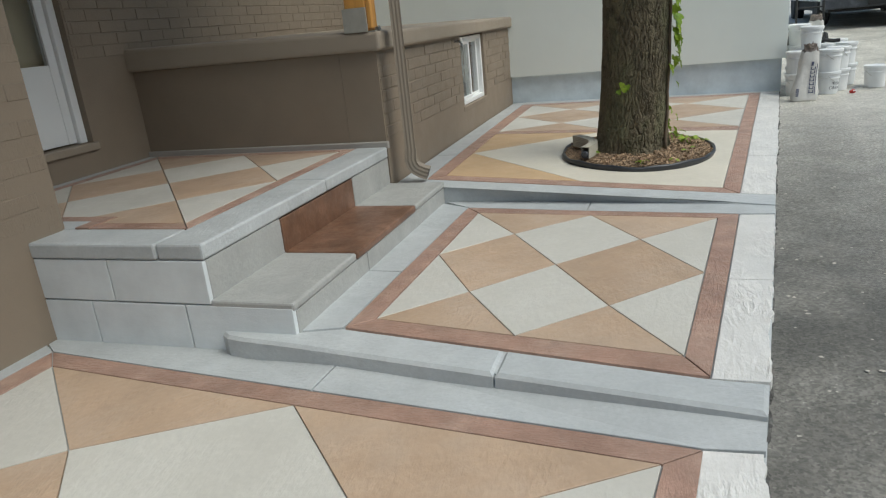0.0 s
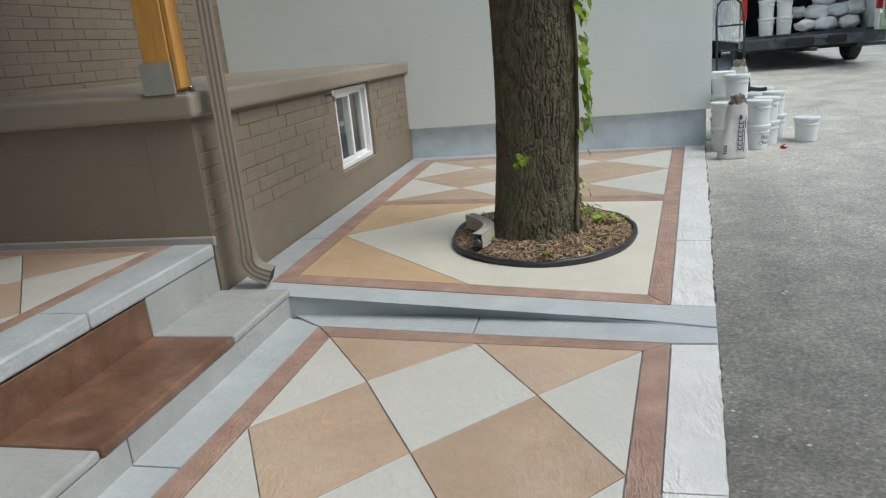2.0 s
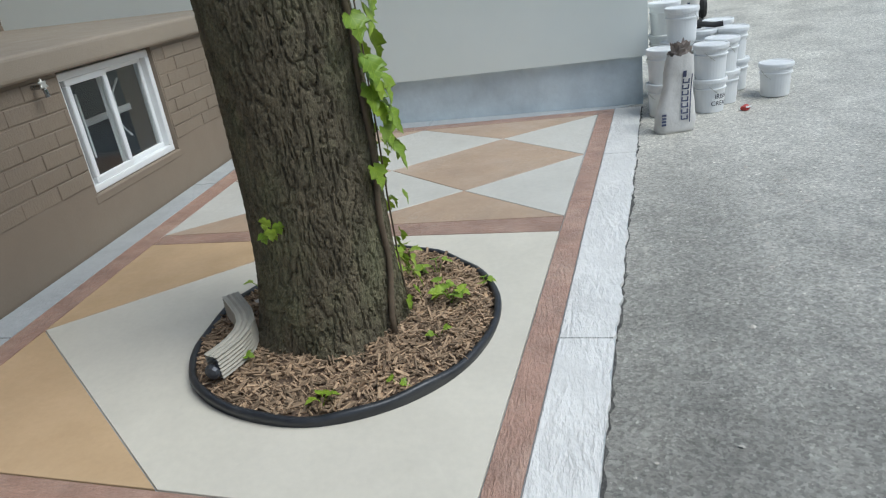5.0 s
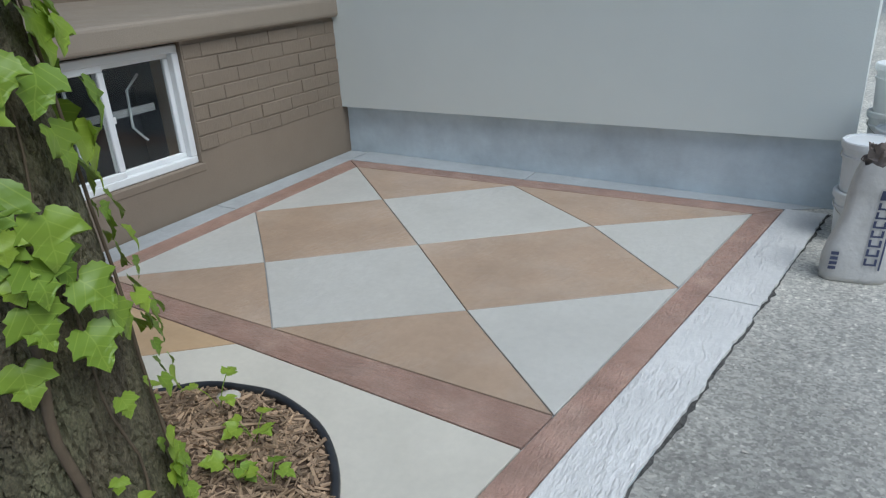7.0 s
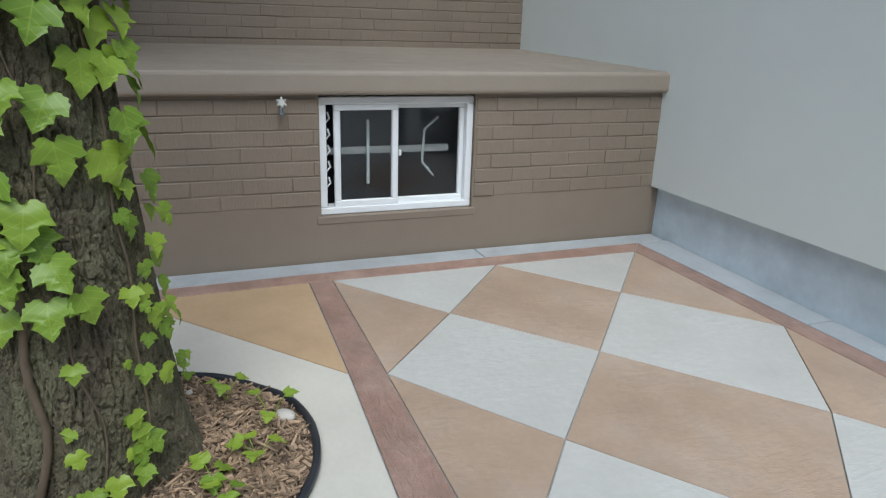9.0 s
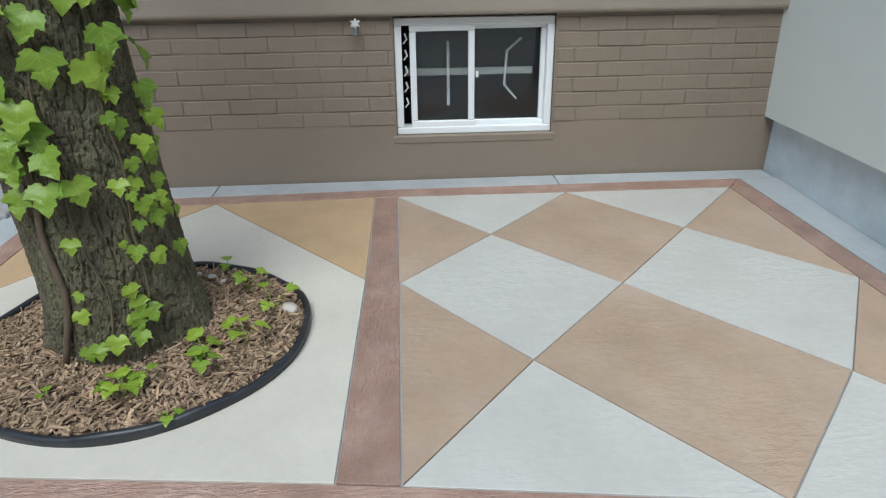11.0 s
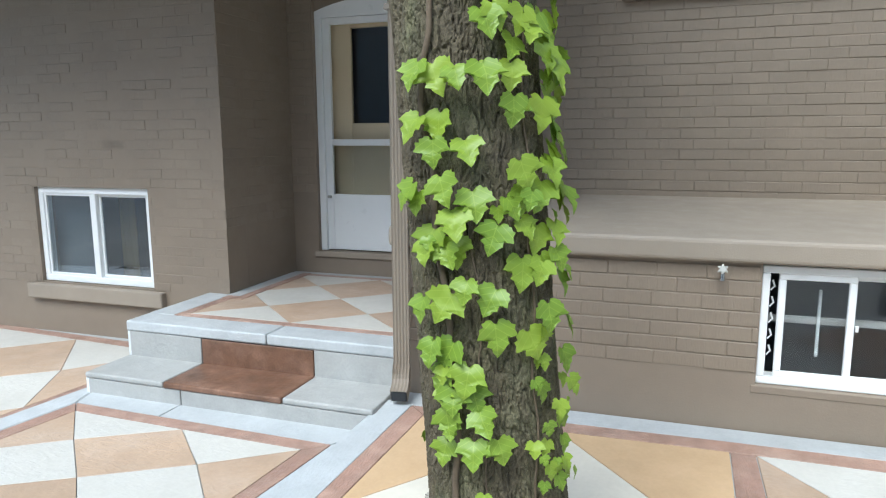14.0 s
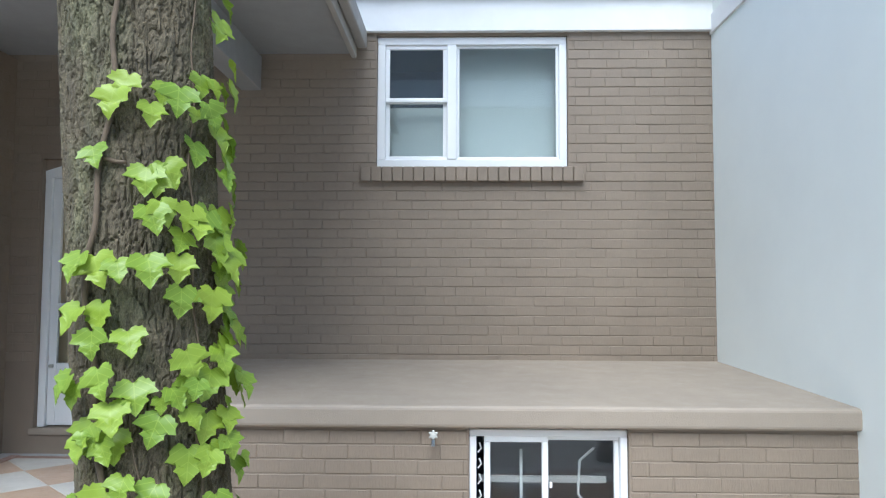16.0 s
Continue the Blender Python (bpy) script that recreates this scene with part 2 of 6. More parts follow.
M_BAGTOP = mat("torn_sack_lining", (0.20, 0.165, 0.14), 0.8, vary=0.3, scale=20, bump=0.5, bscale=40)
M_INK = mat("dark_ink", (0.035, 0.035, 0.05), 0.6, vary=0.05, bump=0.0)
M_INKBLUE = mat("blue_black_print", (0.06, 0.07, 0.13), 0.6, vary=0.1, bump=0.0)
M_RED = mat("red_wrapper", (0.45, 0.04, 0.03), 0.4, vary=0.1, bump=0.1)
M_VAN = mat("white_van_paint", (0.76, 0.77, 0.77), 0.25, vary=0.02, scale=2, bump=0.0, coat=0.5)
M_RUBBER = mat("black_rubber", (0.02, 0.02, 0.02), 0.75, vary=0.2, scale=15, bump=0.2)
M_BUMPER = mat("scuffed_dark_bumper", (0.06, 0.065, 0.075), 0.4, metal=0.3, vary=0.25, scale=6, bump=0.1, stain=0.5, stain_scale=5, stain_color=(0.22, 0.23, 0.25))
# near-black standing in for the shade inside the pipe end and the van
M_DARK = mat("interior_shade", (0.03, 0.032, 0.035), 0.8, vary=0.2, scale=3, bump=0.0)
# dark blue-grey standing in for unlit rooms and the sky tint in panes
M_ROOM = mat("unlit_room_tone", (0.085, 0.10, 0.115), 0.8, vary=0.1, scale=2, bump=0.0)
M_TAIL = mat("red_tail_lamp", (0.45, 0.02, 0.02), 0.2, vary=0.05, bump=0.0)
M_CURTAIN = mat("ochre_curtain", (0.45, 0.34, 0.16), 0.8, vary=0.15, scale=9, bump=0.3, bscale=20, stretch=(1, 1, 0.1), grain=True)
M_STONE = mat("pale_stone", (0.52, 0.48, 0.42), 0.8, vary=0.1, scale=15, bump=0.3)
M_GLASS = glass_mat("window_glass")
M_GLASS2 = glass_mat("reflective_window_glass", (0.6, 0.66, 0.68))
M_GLASS2.node_tree.nodes["Principled BSDF"].inputs["IOR"].default_value = 2.1
M_NEIGH = mat("opposite_wall_brick", (0.52, 0.49, 0.44), 0.8, vary=0.12, scale=3, bump=0.3, bscale=40)


def leaf_mat(name, color, sheen):
    m = bpy.data.materials.new(name)
    m.use_nodes = True
    n, l = m.node_tree.nodes, m.node_tree.links
    b = n["Principled BSDF"]
    oi = n.new("ShaderNodeObjectInfo")
    g = n.new("ShaderNodeNewGeometry")
    add = n.new("ShaderNodeMath")
    l.new(oi.outputs["Random"], add.inputs[0])
    l.new(g.outputs["Random Per Island"], add.inputs[1])
    r = n.new("ShaderNodeMapRange")
    l.new(add.outputs[0], r.inputs["Value"])
    for k, v in zip(("From Min", "From Max", "To Min", "To Max"), (0, 2, 0.0, 1.0)):
        r.inputs[k].default_value = v
    mx = n.new("ShaderNodeMix")
    mx.data_type = 'RGBA'
    l.new(r.outputs[0], mx.inputs[0])
    mx.inputs[6].default_value = (color[0] * 0.42, color[1] * 0.58, color[2] * 0.6, 1)
    mx.inputs[7].default_value = (color[0] * 1.35, color[1] * 1.2, color[2] * 1.1, 1)
    no = n.new("ShaderNodeTexNoise")
    no.inputs["Scale"].default_value = 45
    l.new(g.outputs["Position"], no.inputs["Vector"])
    bp = n.new("ShaderNodeBump")
    bp.inputs["Strength"].default_value, bp.inputs["Distance"].default_value = 0.35, 0.004
    l.new(no.outputs["Fac"], bp.inputs["Height"])
    l.new(bp.outputs[0], b.inputs["Normal"])
    tc = n.new("ShaderNodeTexCoord")
    sx = n.new("ShaderNodeSeparateXYZ")
    l.new(tc.outputs["Generated"], sx.inputs[0])
    rib = n.new("ShaderNodeMath")
    rib.operation = 'SUBTRACT'
    l.new(sx.outputs["X"], rib.inputs[0])
    rib.inputs[1].default_value = 0.5
    ab = n.new("ShaderNodeMath")
    ab.operation = 'ABSOLUTE'
    l.new(rib.outputs[0], ab.inputs[0])
    # side veins run out and forwards from the midrib
    vy = n.new("ShaderNodeMath")
    vy.operation = 'MULTIPLY_ADD'
    l.new(ab.outputs[0], vy.inputs[0])
    vy.inputs[1].default_value = -0.8
    l.new(sx.outputs["Y"], vy.inputs[2])
    sn = n.new("ShaderNodeMath")
    sn.operation = 'PINGPONG'
    l.new(vy.outputs[0], sn.inputs[0])
    sn.inputs[1].default_value = 0.11
    mn = n.new("ShaderNodeMath")
    mn.operation = 'MINIMUM'
    l.new(ab.outputs[0], mn.inputs[0])
    l.new(sn.outputs[0], mn.inputs[1])
    vr = n.new("ShaderNodeMapRange")
    l.new(mn.outputs[0], vr.inputs["Value"])
    for k, v in zip(("From Min", "From Max", "To Min", "To Max"), (0.0, 0.02, 0.55, 0.0)):
        vr.inputs[k].default_value = v
    vm = n.new("ShaderNodeMix")
    vm.data_type = 'RGBA'
    l.new(vr.outputs[0], vm.inputs[0])
    l.new(mx.outputs[2], vm.inputs[6])
    vm.inputs[7].default_value = (color[0] * 1.35, color[1] * 1.2, color[2] * 1.6, 1)
    mx = vm
    l.new(mx.outputs[2], b.inputs["Base Color"])
    b.inputs["Roughness"].default_value = sheen
    tr = n.new("ShaderNodeBsdfTranslucent")
    l.new(mx.outputs[2], tr.inputs["Color"])
    mix = n.new("ShaderNodeMixShader")
    mix.inputs[0].default_value = 0.28
    l.new(b.outputs[0], mix.inputs[1])
    l.new(tr.outputs[0], mix.inputs[2])
    l.new(mix.outputs[0], n["Material Output"].inputs[0])
    return m


M_LEAF = leaf_mat("fresh_vine_leaf", (0.27, 0.395, 0.042), 0.42)
M_LEAF2 = leaf_mat("tree_leaf", (0.10, 0.20, 0.04), 0.5)

# ---- building helpers ----
def mesh_ob(name, bm, material, parent=None, label="", smooth=False):
    me = bpy.data.meshes.new(name)
    bm.to_mesh(me)
    bm.free()
    me.materials.append(material)
    if smooth:
        for p in me.polygons:
            p.use_smooth = True
    ob = new(name, me)
    if parent:
        ob.parent = parent
    if label:
        ob["label"] = label
    return ob


def part(name, bm, material, parent, label="", smooth=False):
    return mesh_ob(name, bm, material, parent, label, smooth)


def thing(name, label, category, group="", kind="", at=(0, 0, 0), rz=0.0):
    ob = new(name)
    ob.empty_display_size = 0.1
    ob.matrix_basis = pose(*at, 0, 0, rz)
    return tagged(ob, label, category, group, kind)


def box(bm, x0, x1, y0, y1, z0, z1, bevel=0.0, seg=1, m=None):
    r = bmesh.ops.create_cube(bm, size=1.0)
    vs = r["verts"]
    for v in vs:
        v.co = Vector((x0 + (v.co.x + 0.5) * (x1 - x0), y0 + (v.co.y + 0.5) * (y1 - y0), z0 + (v.co.z + 0.5) * (z1 - z0)))
    if m is not None:
        bmesh.ops.transform(bm, matrix=m, verts=vs)
    if bevel:
        es = list({e for v in vs for e in v.link_edges})
        bmesh.ops.bevel(bm, geom=es, offset=bevel, segments=seg, affect='EDGES', profile=0.5)
    return bm


def boxes(*rows, bevel=0.0, seg=1):
    bm = bmesh.new()
    for r in rows:
        box(bm, *r, bevel=bevel, seg=seg)
    return bm


def lathe(profile, seg=28, cap=True):
    """A turned shape from (radius, height) pairs."""
    bm = bmesh.new()
    rings = []
    for r, z in profile:
        rings.append([bm.verts.new((r * math.cos(a), r * math.sin(a), z)) for a in (2 * math.pi * i / seg for i in range(seg))])
    for a, c in zip(rings, rings[1:]):
        for i in range(seg):
            bm.faces.new((a[i], a[(i + 1) % seg], c[(i + 1) % seg], c[i]))
    if cap:
        bm.faces.new(rings[0][::-1])
        bm.faces.new(rings[-1])
    return bm


def tube(points, radius, seg=8, taper=1.0):
    """A round rod along points."""
    bm = bmesh.new()
    pts = [Vector(p) for p in points]
    rings = []
    for i, p in enumerate(pts):
        d = (pts[min(i + 1, len(pts) - 1)] - pts[max(i - 1, 0)]).normalized()
        up = Vector((0, 0, 1)) if abs(d.z) < 0.9 else Vector((1, 0, 0))
        a = d.cross(up).normalized()
        c = d.cross(a)
        r = radius * (1 + (taper - 1) * i / max(1, len(pts) - 1))
        rings.append([bm.verts.new(p + r * (math.cos(t) * a + math.sin(t) * c)) for t in (2 * math.pi * k / seg for k in range(seg))])
    for a, c in zip(rings, rings[1:]):
        for i in range(seg):
            bm.faces.new((a[i], a[(i + 1) % seg], c[(i + 1) % seg], c[i]))
    bm.faces.new(rings[0][::-1])
    bm.faces.new(rings[-1])
    bmesh.ops.recalc_face_normals(bm, faces=bm.faces)
    return bm


def sweep(section, path, turn):
    """A closed 2D section carried along path points; turn gives each point's frame as a 3x3 matrix."""
    bm = bmesh.new()
    rings = [[bm.verts.new(Vector(p) + m @ Vector((sx, sy, 0))) for sx, sy in section] for p, m in zip(path, turn)]
    k = len(section)
    for a, c in zip(rings, rings[1:]):
        for i in range(k):
            bm.faces.new((a[i], a[(i + 1) % k], c[(i + 1) % k], c[i]))
    bmesh.ops.recalc_face_normals(bm, faces=bm.faces)
    return bm


# ---- levels of the ground ----
def drive_z(x, y):
    return float(np.interp(y, (-150, -20, 0, 2.05, 2.4, 4.3, 6, 8, 13, 20, 150), (-0.6, -0.3, 0.0, 0.028, 0.075, 0.095, 0.185, 0.21, 0.5, 0.62, 0.8)))


def right_edge(y):
    return -0.19 + (y - 2.1) * 0.1325


def z_up(x, y):
    s = float(np.interp(y, (4.35, 6.1, 8.1), (0.054, 0.023, 0.013)))
    return float(np.interp(y, (4.35, 6.1, 8.1), (0.243, 0.258, 0.256))) - s * max(0.0, x + 1.9)


def z_mid(x, y):
    lift = min(1.0, max(0.0, (x + 0.9) / 0.85)) * min(1.0, max(0.0, (y - 3.95) / 0.2))
    return 0.130 - 0.004 * (x + 1.0) + 0.010 * lift


def z_low(x, y):
    # the margin is trowelled up against the step
    near = min(1.0, max(0.0, (y - 2.033 + (x + 0.361) * 0.109) / 0.1))
    return 0.05 + near * min(1.0, max(0.0, (x + 1.9) / 0.3)) * (0.03 + 0.03 * min(1.0, max(0.0, (x + 0.9) / 0.7)))


# ground sheet with the drive rising gently away
gx = [-60, -25, -10, -5] + [-4 + 0.5 * i for i in range(33)] + [16, 25, 60, 150]
gy = [-150, -60, -20, -8] + [-4 + 0.5 * i for i in range(61)] + [35, 60, 150]
bm = bmesh.new()
vs = [[bm.verts.new((x, y, drive_z(x, y) + (0.004 * noise.noise((x * 1.3, y * 1.3, 0.0)) if -4 < y < 20 else 0))) for x in gx] for y in gy]
for a, c in zip(vs, vs[1:]):
    for i in range(len(gx) - 1):
        bm.faces.new((a[i], a[i + 1], c[i + 1], c[i]))
# the sheet stays below the slabs
for v in bm.verts:
    if v.co.y > -4 and v.co.x < right_edge(v.co.y) - 0.6 and v.co.y < 7.8:
        v.co.z -= 0.2
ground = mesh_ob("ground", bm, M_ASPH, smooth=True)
tagged(ground, "worn grey asphalt driveway with pale dusty patches, painted lighter towards its far end", "driveway", kind="structure")

# ---- paved slabs ----
def slab(name, label, outline, zfun, depth=0.3, drop=0.007):
    """A slab whose top lies a little under the pieces laid into it."""
    bm = bmesh.new()
    top = [bm.verts.new((x, y, zfun(x, y) - drop)) for x, y in outline]
    bot = [bm.verts.new((x, y, zfun(x, y) - depth)) for x, y in outline]
    f = bm.faces.new(top)
    bm.faces.new(bot[::-1])
    for i in range(len(top)):
        j = (i + 1) % len(top)
        bm.faces.new((top[j], top[i], bot[i], bot[j]))
    bmesh.ops.recalc_face_normals(bm, faces=bm.faces)
    bmesh.ops.triangulate(bm, faces=bm.faces)
    return tagged(mesh_ob(name, bm, M_CONC_X), label, "pavement", kind="structure")


def inset(poly, d):
    """The polygon (counter-clockwise) moved inwards by d (one value or one a side)."""
    n = len(poly)
    ds = d if isinstance(d, (list, tuple)) else [d] * n
    out = []
    for i in range(n):
        p0, p1, p2 = Vector(poly[i - 1]), Vector(poly[i]), Vector(poly[(i + 1) % n])
        e0, e1 = (p1 - p0).normalized(), (p2 - p1).normalized()
        n0, n1 = Vector((-e0.y, e0.x)), Vector((-e1.y, e1.x))
        a, c = ds[i - 1], ds[i]
        det = e0.x * e1.y - e0.y * e1.x
        if abs(det) < 1e-4:
            out.append(p1 + n0 * a)
        else:
            q0, q1 = p0 + n0 * a, p1 + n1 * c
            t = ((q1 - q0).x * e1.y - (q1 - q0).y * e1.x) / det
            out.append(q0 + e0 * t)
    return out


def ccw(poly):
    a = sum(poly[i][0] * poly[(i + 1) % len(poly)][1] - poly[(i + 1) % len(poly)][0] * poly[i][1] for i in range(len(poly)))
    return list(poly) if a > 0 else list(poly)[::-1]


def paver(name, poly, zfun, material, parent, gap=0.0044, h=0.0, depth=0.03, ease=0.0012):
    """One piece of the paving with eased edges and its own thickness."""
    poly = ccw(poly)
    o = inset(poly, gap / 2)
    i = inset(poly, gap / 2 + ease)
    bm = bmesh.new()
    b = [bm.verts.new((p.x, p.y, zfun(p.x, p.y) - depth)) for p in o]
    m = [bm.verts.new((p.x, p.y, zfun(p.x, p.y) + h - ease)) for p in o]
    t = [bm.verts.new((p.x, p.y, zfun(p.x, p.y) + h)) for p in i]
    n = len(o)
    for k in range(n):
        j = (k + 1) % n
        bm.faces.new((b[k], b[j], m[j], m[k]))
        bm.faces.new((m[k], m[j], t[j], t[k]))
    bmesh.ops.triangulate(bm, faces=[bm.faces.new(t)])
    return part(name, bm, material, parent)


def panel(parent, quad, zfun, inner=(), sides=()):
    """A field cut into diamonds and triangles by both diagonals and the inner diamond. quad: near-left, near-right,
    far-right, far-left.
    inner: the crossings placed to fit the camera's views (centre, near-left, near-right, far-right, far-left); sides:
    the points on the left, right, far and near edges."""
    bl, br, tr, tl = [Vector(p) for p in quad]

    def P(u, v):
        return (bl * (1 - u) + br * u) * (1 - v) + (tl * (1 - u) + tr * u) * v
    C, L, R, T, B = P(.5, .5), P(0, .5), P(1, .5), P(.5, 1), P(.5, 0)
    a, b, c, d = P(.25, .25), P(.75, .25), P(.75, .75), P(.25, .75)
    if inner:
        C, a, b, c, d = [Vector(p) for p in inner]
    if sides:
        L, R, T, B = [Vector(p) for p in sides]
    for pts, m in (((B, b, C, a), M_CREAM), ((T, d, C, c), M_CREAM), ((L, a, C, d), M_TAN), ((R, c, C, b), M_TAN),
                   ((bl, B, a), M_TAN), ((B, br, b), M_TAN), ((tl, d, T), M_TAN), ((T, c, tr), M_TAN),
                   ((bl, a, L), M_CREAM), ((L, d, tl), M_CREAM), ((br, R, b), M_CREAM), ((R, tr, c), M_CREAM)):
        paver("stained_tile", [tuple(p) for p in pts], zfun, m, parent)


def frame_strips(parent, outer, inner, zfun, sides="nesw"):
    """Mitred border strips. Corners: near-left, near-right, far-right, far-left."""
    for k, s in enumerate("senw"):
        if s in sides:
            j = (k + 1) % 4
            n = max(1, int((Vector(outer[j]) - Vector(outer[k])).length / 0.3))
            lerp = lambda p, q, f: (p[0] + (q[0] - p[0]) * f, p[1] + (q[1] - p[1]) * f)
            pts = [lerp(outer[k], outer[j], i / n) for i in range(n + 1)] + [lerp(inner[j], inner[k], i / n) for i in range(n + 1)]
            paver("border_strip", pts, zfun, M_TERRA_X if s in "sn" else M_TERRA, parent, gap=0.005)


# upper slab by the house
RE = right_edge
bm = bmesh.new()
grid = []
for j in range(25):
    row = []
    for i in range(15):
        u, v = i / 14, j / 24
        x0 = -2.12 + u * (RE(6) + 2.12)
        yf = 4.335 if x0 < -0.9 else 4.335 - (x0 + 0.9) * 0.14
        y = yf + (8.16 - yf) * v
        x = -2.12 + u * (RE(y) - 0.006 + 2.12)
        row.append(bm.verts.new((x, y, z_up(x, y) - 0.009)))
    grid.append(row)
for a, c in zip(grid, grid[1:]):
    for i in range(14):
        bm.faces.new((a[i], a[i + 1], c[i + 1], c[i]))
rim = grid[0] + [g[-1] for g in grid[1:]] + grid[-1][-2::-1] + [g[0] for g in grid[-2:0:-1]]
low = [bm.verts.new((v.co.x, v.co.y, v.co.z - 0.28)) for v in rim]
for k in range(len(rim)):
    j = (k + 1) % len(rim)
    bm.faces.new((rim[k], low[k], low[j], rim[j]))
bmesh.ops.recalc_face_normals(bm, faces=bm.faces)
slab_up = tagged(mesh_ob("pavement_upper", bm, M_CONC_X), "upper stained concrete slab with diamond pattern beside the brown house", "pavement", kind="structure")
OBL, OBR, OTR, OTL = (-1.96, 4.50), (-0.072, 4.385), (0.425, 8.085), (-2.0, 7.972)
IBL, IBR, ITR, ITL = (-1.858, 4.605), (-0.156, 4.488), (0.308, 7.975), (-1.868, 7.866)
frame_strips(slab_up, [OBL, OBR, OTR, OTL], [IBL, IBR, ITR, ITL], z_up)
MR0, MR1 = (0.052, 6.050), (0.074, 6.212)
paver("border_strip", [(-1.864, 6.082), (-1.0, 6.076), MR0, MR1, (-0.962, 6.205), (-1.864, 6.192)], z_up, M_TERRA_X, slab_up, gap=0.006)
panel(slab_up, [(-1.864, 6.192), MR1, ITR, ITL], z_up, [(-0.896, 7.033), (-1.380, 6.598), (-0.425, 6.618), (-0.294, 7.545), (-1.382, 7.450)],
      [(-1.866, 7.03), (0.189, 7.11), (-0.865, 7.917), (-0.962, 6.205)])
LM, BM_, TM = (-1.860, 5.308), (-0.968, 4.545), (-1.0, 6.076)
paver("stained_tile", [IBL, BM_, LM], z_up, M_OCHRE, slab_up)
paver("stained_tile", [LM, TM, (-1.864, 6.082)], z_up, M_OCHRE, slab_up)
paver("stained_tile", [LM, BM_, IBR, MR0, TM], z_up, M_BUFF, slab_up)
# margins, cut by joints
for y0, y1 in ((4.36, 5.26), (5.26, 7.02), (7.02, 8.16)):
    lx = lambda y: -1.96 - (y - 4.5) * 0.0115
    paver("margin_piece", [(-2.14, y0), (lx(y0), y0), (lx(y1), y1), (-2.14, y1)], z_up, M_CONC, slab_up, gap=0.008)
for (xa, xb) in ((-2.0, -0.85), (-0.85, RE(8.1))):
    paver("margin_piece", [(xa, 7.972 + (xa + 2.0) * 0.0466), (min(xb, 0.425), 7.972 + (min(xb, 0.425) + 2.0) * 0.0466), (xb, 8.18), (xa, 8.18)], z_up, M_CONC_X, slab_up, gap=0.008)
def rb(y):
    return -0.072 + (y - 4.385) * 0.1343
def ragged(y):
    return RE(y) + 0.010 * noise.noise((y * 6.0, 0.3, 0.0)) + 0.010 * noise.noise((y * 23.0, 1.3, 0.0)) + 0.005 * noise.noise((y * 61.0, 2.3, 0.0))
def edge_piece(y0, y1, inner0, inner1, zfun, parent):
    k = max(2, int((y1 - y0) / 0.025))
    ys = [y1 + (y0 - y1) * i / k for i in range(k + 1)]
    kk = max(1, k // 8)
    pts = [(ragged(y), y) for y in ys[::-1]] + [(inner1 + (inner0 - inner1) * i / kk, y1 + (y0 - y1) * i / kk) for i in range(kk + 1)]
    paver("margin_piece", pts, zfun, M_EDGE, parent, gap=0.006)
for y0, y1 in ((4.385, 5.25), (5.25, 7.09), (7.09, 8.1)):
    edge_piece(y0, y1, rb(y0), rb(y1), z_up, slab_up)
paver("margin_piece", [(-2.0, 4.335), (-0.87, 4.335), (-0.12, 4.20), (RE(4.17), 4.17), (RE(4.385), 4.385), (-0.072, 4.385), (-1.96, 4.50), (-2.0, 4.50)], z_up, M_CONC_X, slab_up, gap=0.006, depth=0.14)

# middle slab in front of the steps
mid_out = [(-2.12, 2.42), (-1.55, 2.33), (RE(2.12), 2.13), (RE(4.17), 4.17), (-0.9, 4.31), (-1.79, 4.31), (-1.79, 2.44)]
slab_mid = slab("pavement_middle", "middle stained concrete slab with diamond pattern below the porch steps", mid_out, lambda x, y: 0.126 - 0.004 * (x + 1.0))
O = [(-1.636, 2.500), (-0.327, 2.295), (-0.105, 4.030), (-1.605, 4.200)]
I = [(-1.540, 2.593), (-0.400, 2.420), (-0.213, 3.968), (-1.510, 4.085)]
frame_strips(slab_mid, O, I, z_mid)
panel(slab_mid, I, z_mid, [(-0.934, 3.243), (-1.243, 2.896), (-0.665, 2.804), (-0.581, 3.611), (-1.214, 3.688)], [(-1.522, 3.350), (-0.309, 3.176), (-0.856, 4.026), (-0.970, 2.507)])
def front(x):
    return 2.30 + (x + 1.55) * (2.11 - 2.30) / (RE(2.11) + 1.55)
# front margin with a rounded tongue by the steps, and the other margins
tongue = [(-2.13, 2.44), (-2.12, 2.40), (-2.08, 2.37), (-2.0, 2.355), (-1.8, 2.335), (-1.55, front(-1.55))]
paver("margin_piece", tongue + [(-0.98, front(-0.98)), (-0.98, 2.397), (-1.636, 2.500), (-1.80, 2.45)], z_mid, M_CONC_X, slab_mid, gap=0.007, depth=0.12, ease=0.012)
paver("margin_piece", [(-0.98, front(-0.98)), (RE(2.11), 2.11), (RE(2.285), 2.285), (-0.327, 2.295), (-0.98, 2.397)], z_mid, M_CONC_X, slab_mid, gap=0.007, depth=0.11, ease=0.012)
for y0, y1 in ((2.285, 3.11), (3.11, 4.02)):
    edge_piece(y0, y1, -0.327 + (y0 - 2.295) * 0.128, -0.327 + (y1 - 2.295) * 0.128, z_mid, slab_mid)
for y0, y1 in ((2.45, 3.11), (3.11, 4.31)):
    f = lambda y: -1.636 + (y - 2.50) * 0.0182
    paver("margin_piece", [(-1.80, y0), (f(y0), max(y0, 2.50)), (f(y1), min(y1, 4.20)), (-1.80, y1)], z_mid, M_CONC, slab_mid, gap=0.008)
paver("margin_piece", [(-1.79, 4.34), (-1.605, 4.200), (-0.885, 4.118), (-0.885, 4.34)], z_mid, M_CONC_X, slab_mid, gap=0.007)
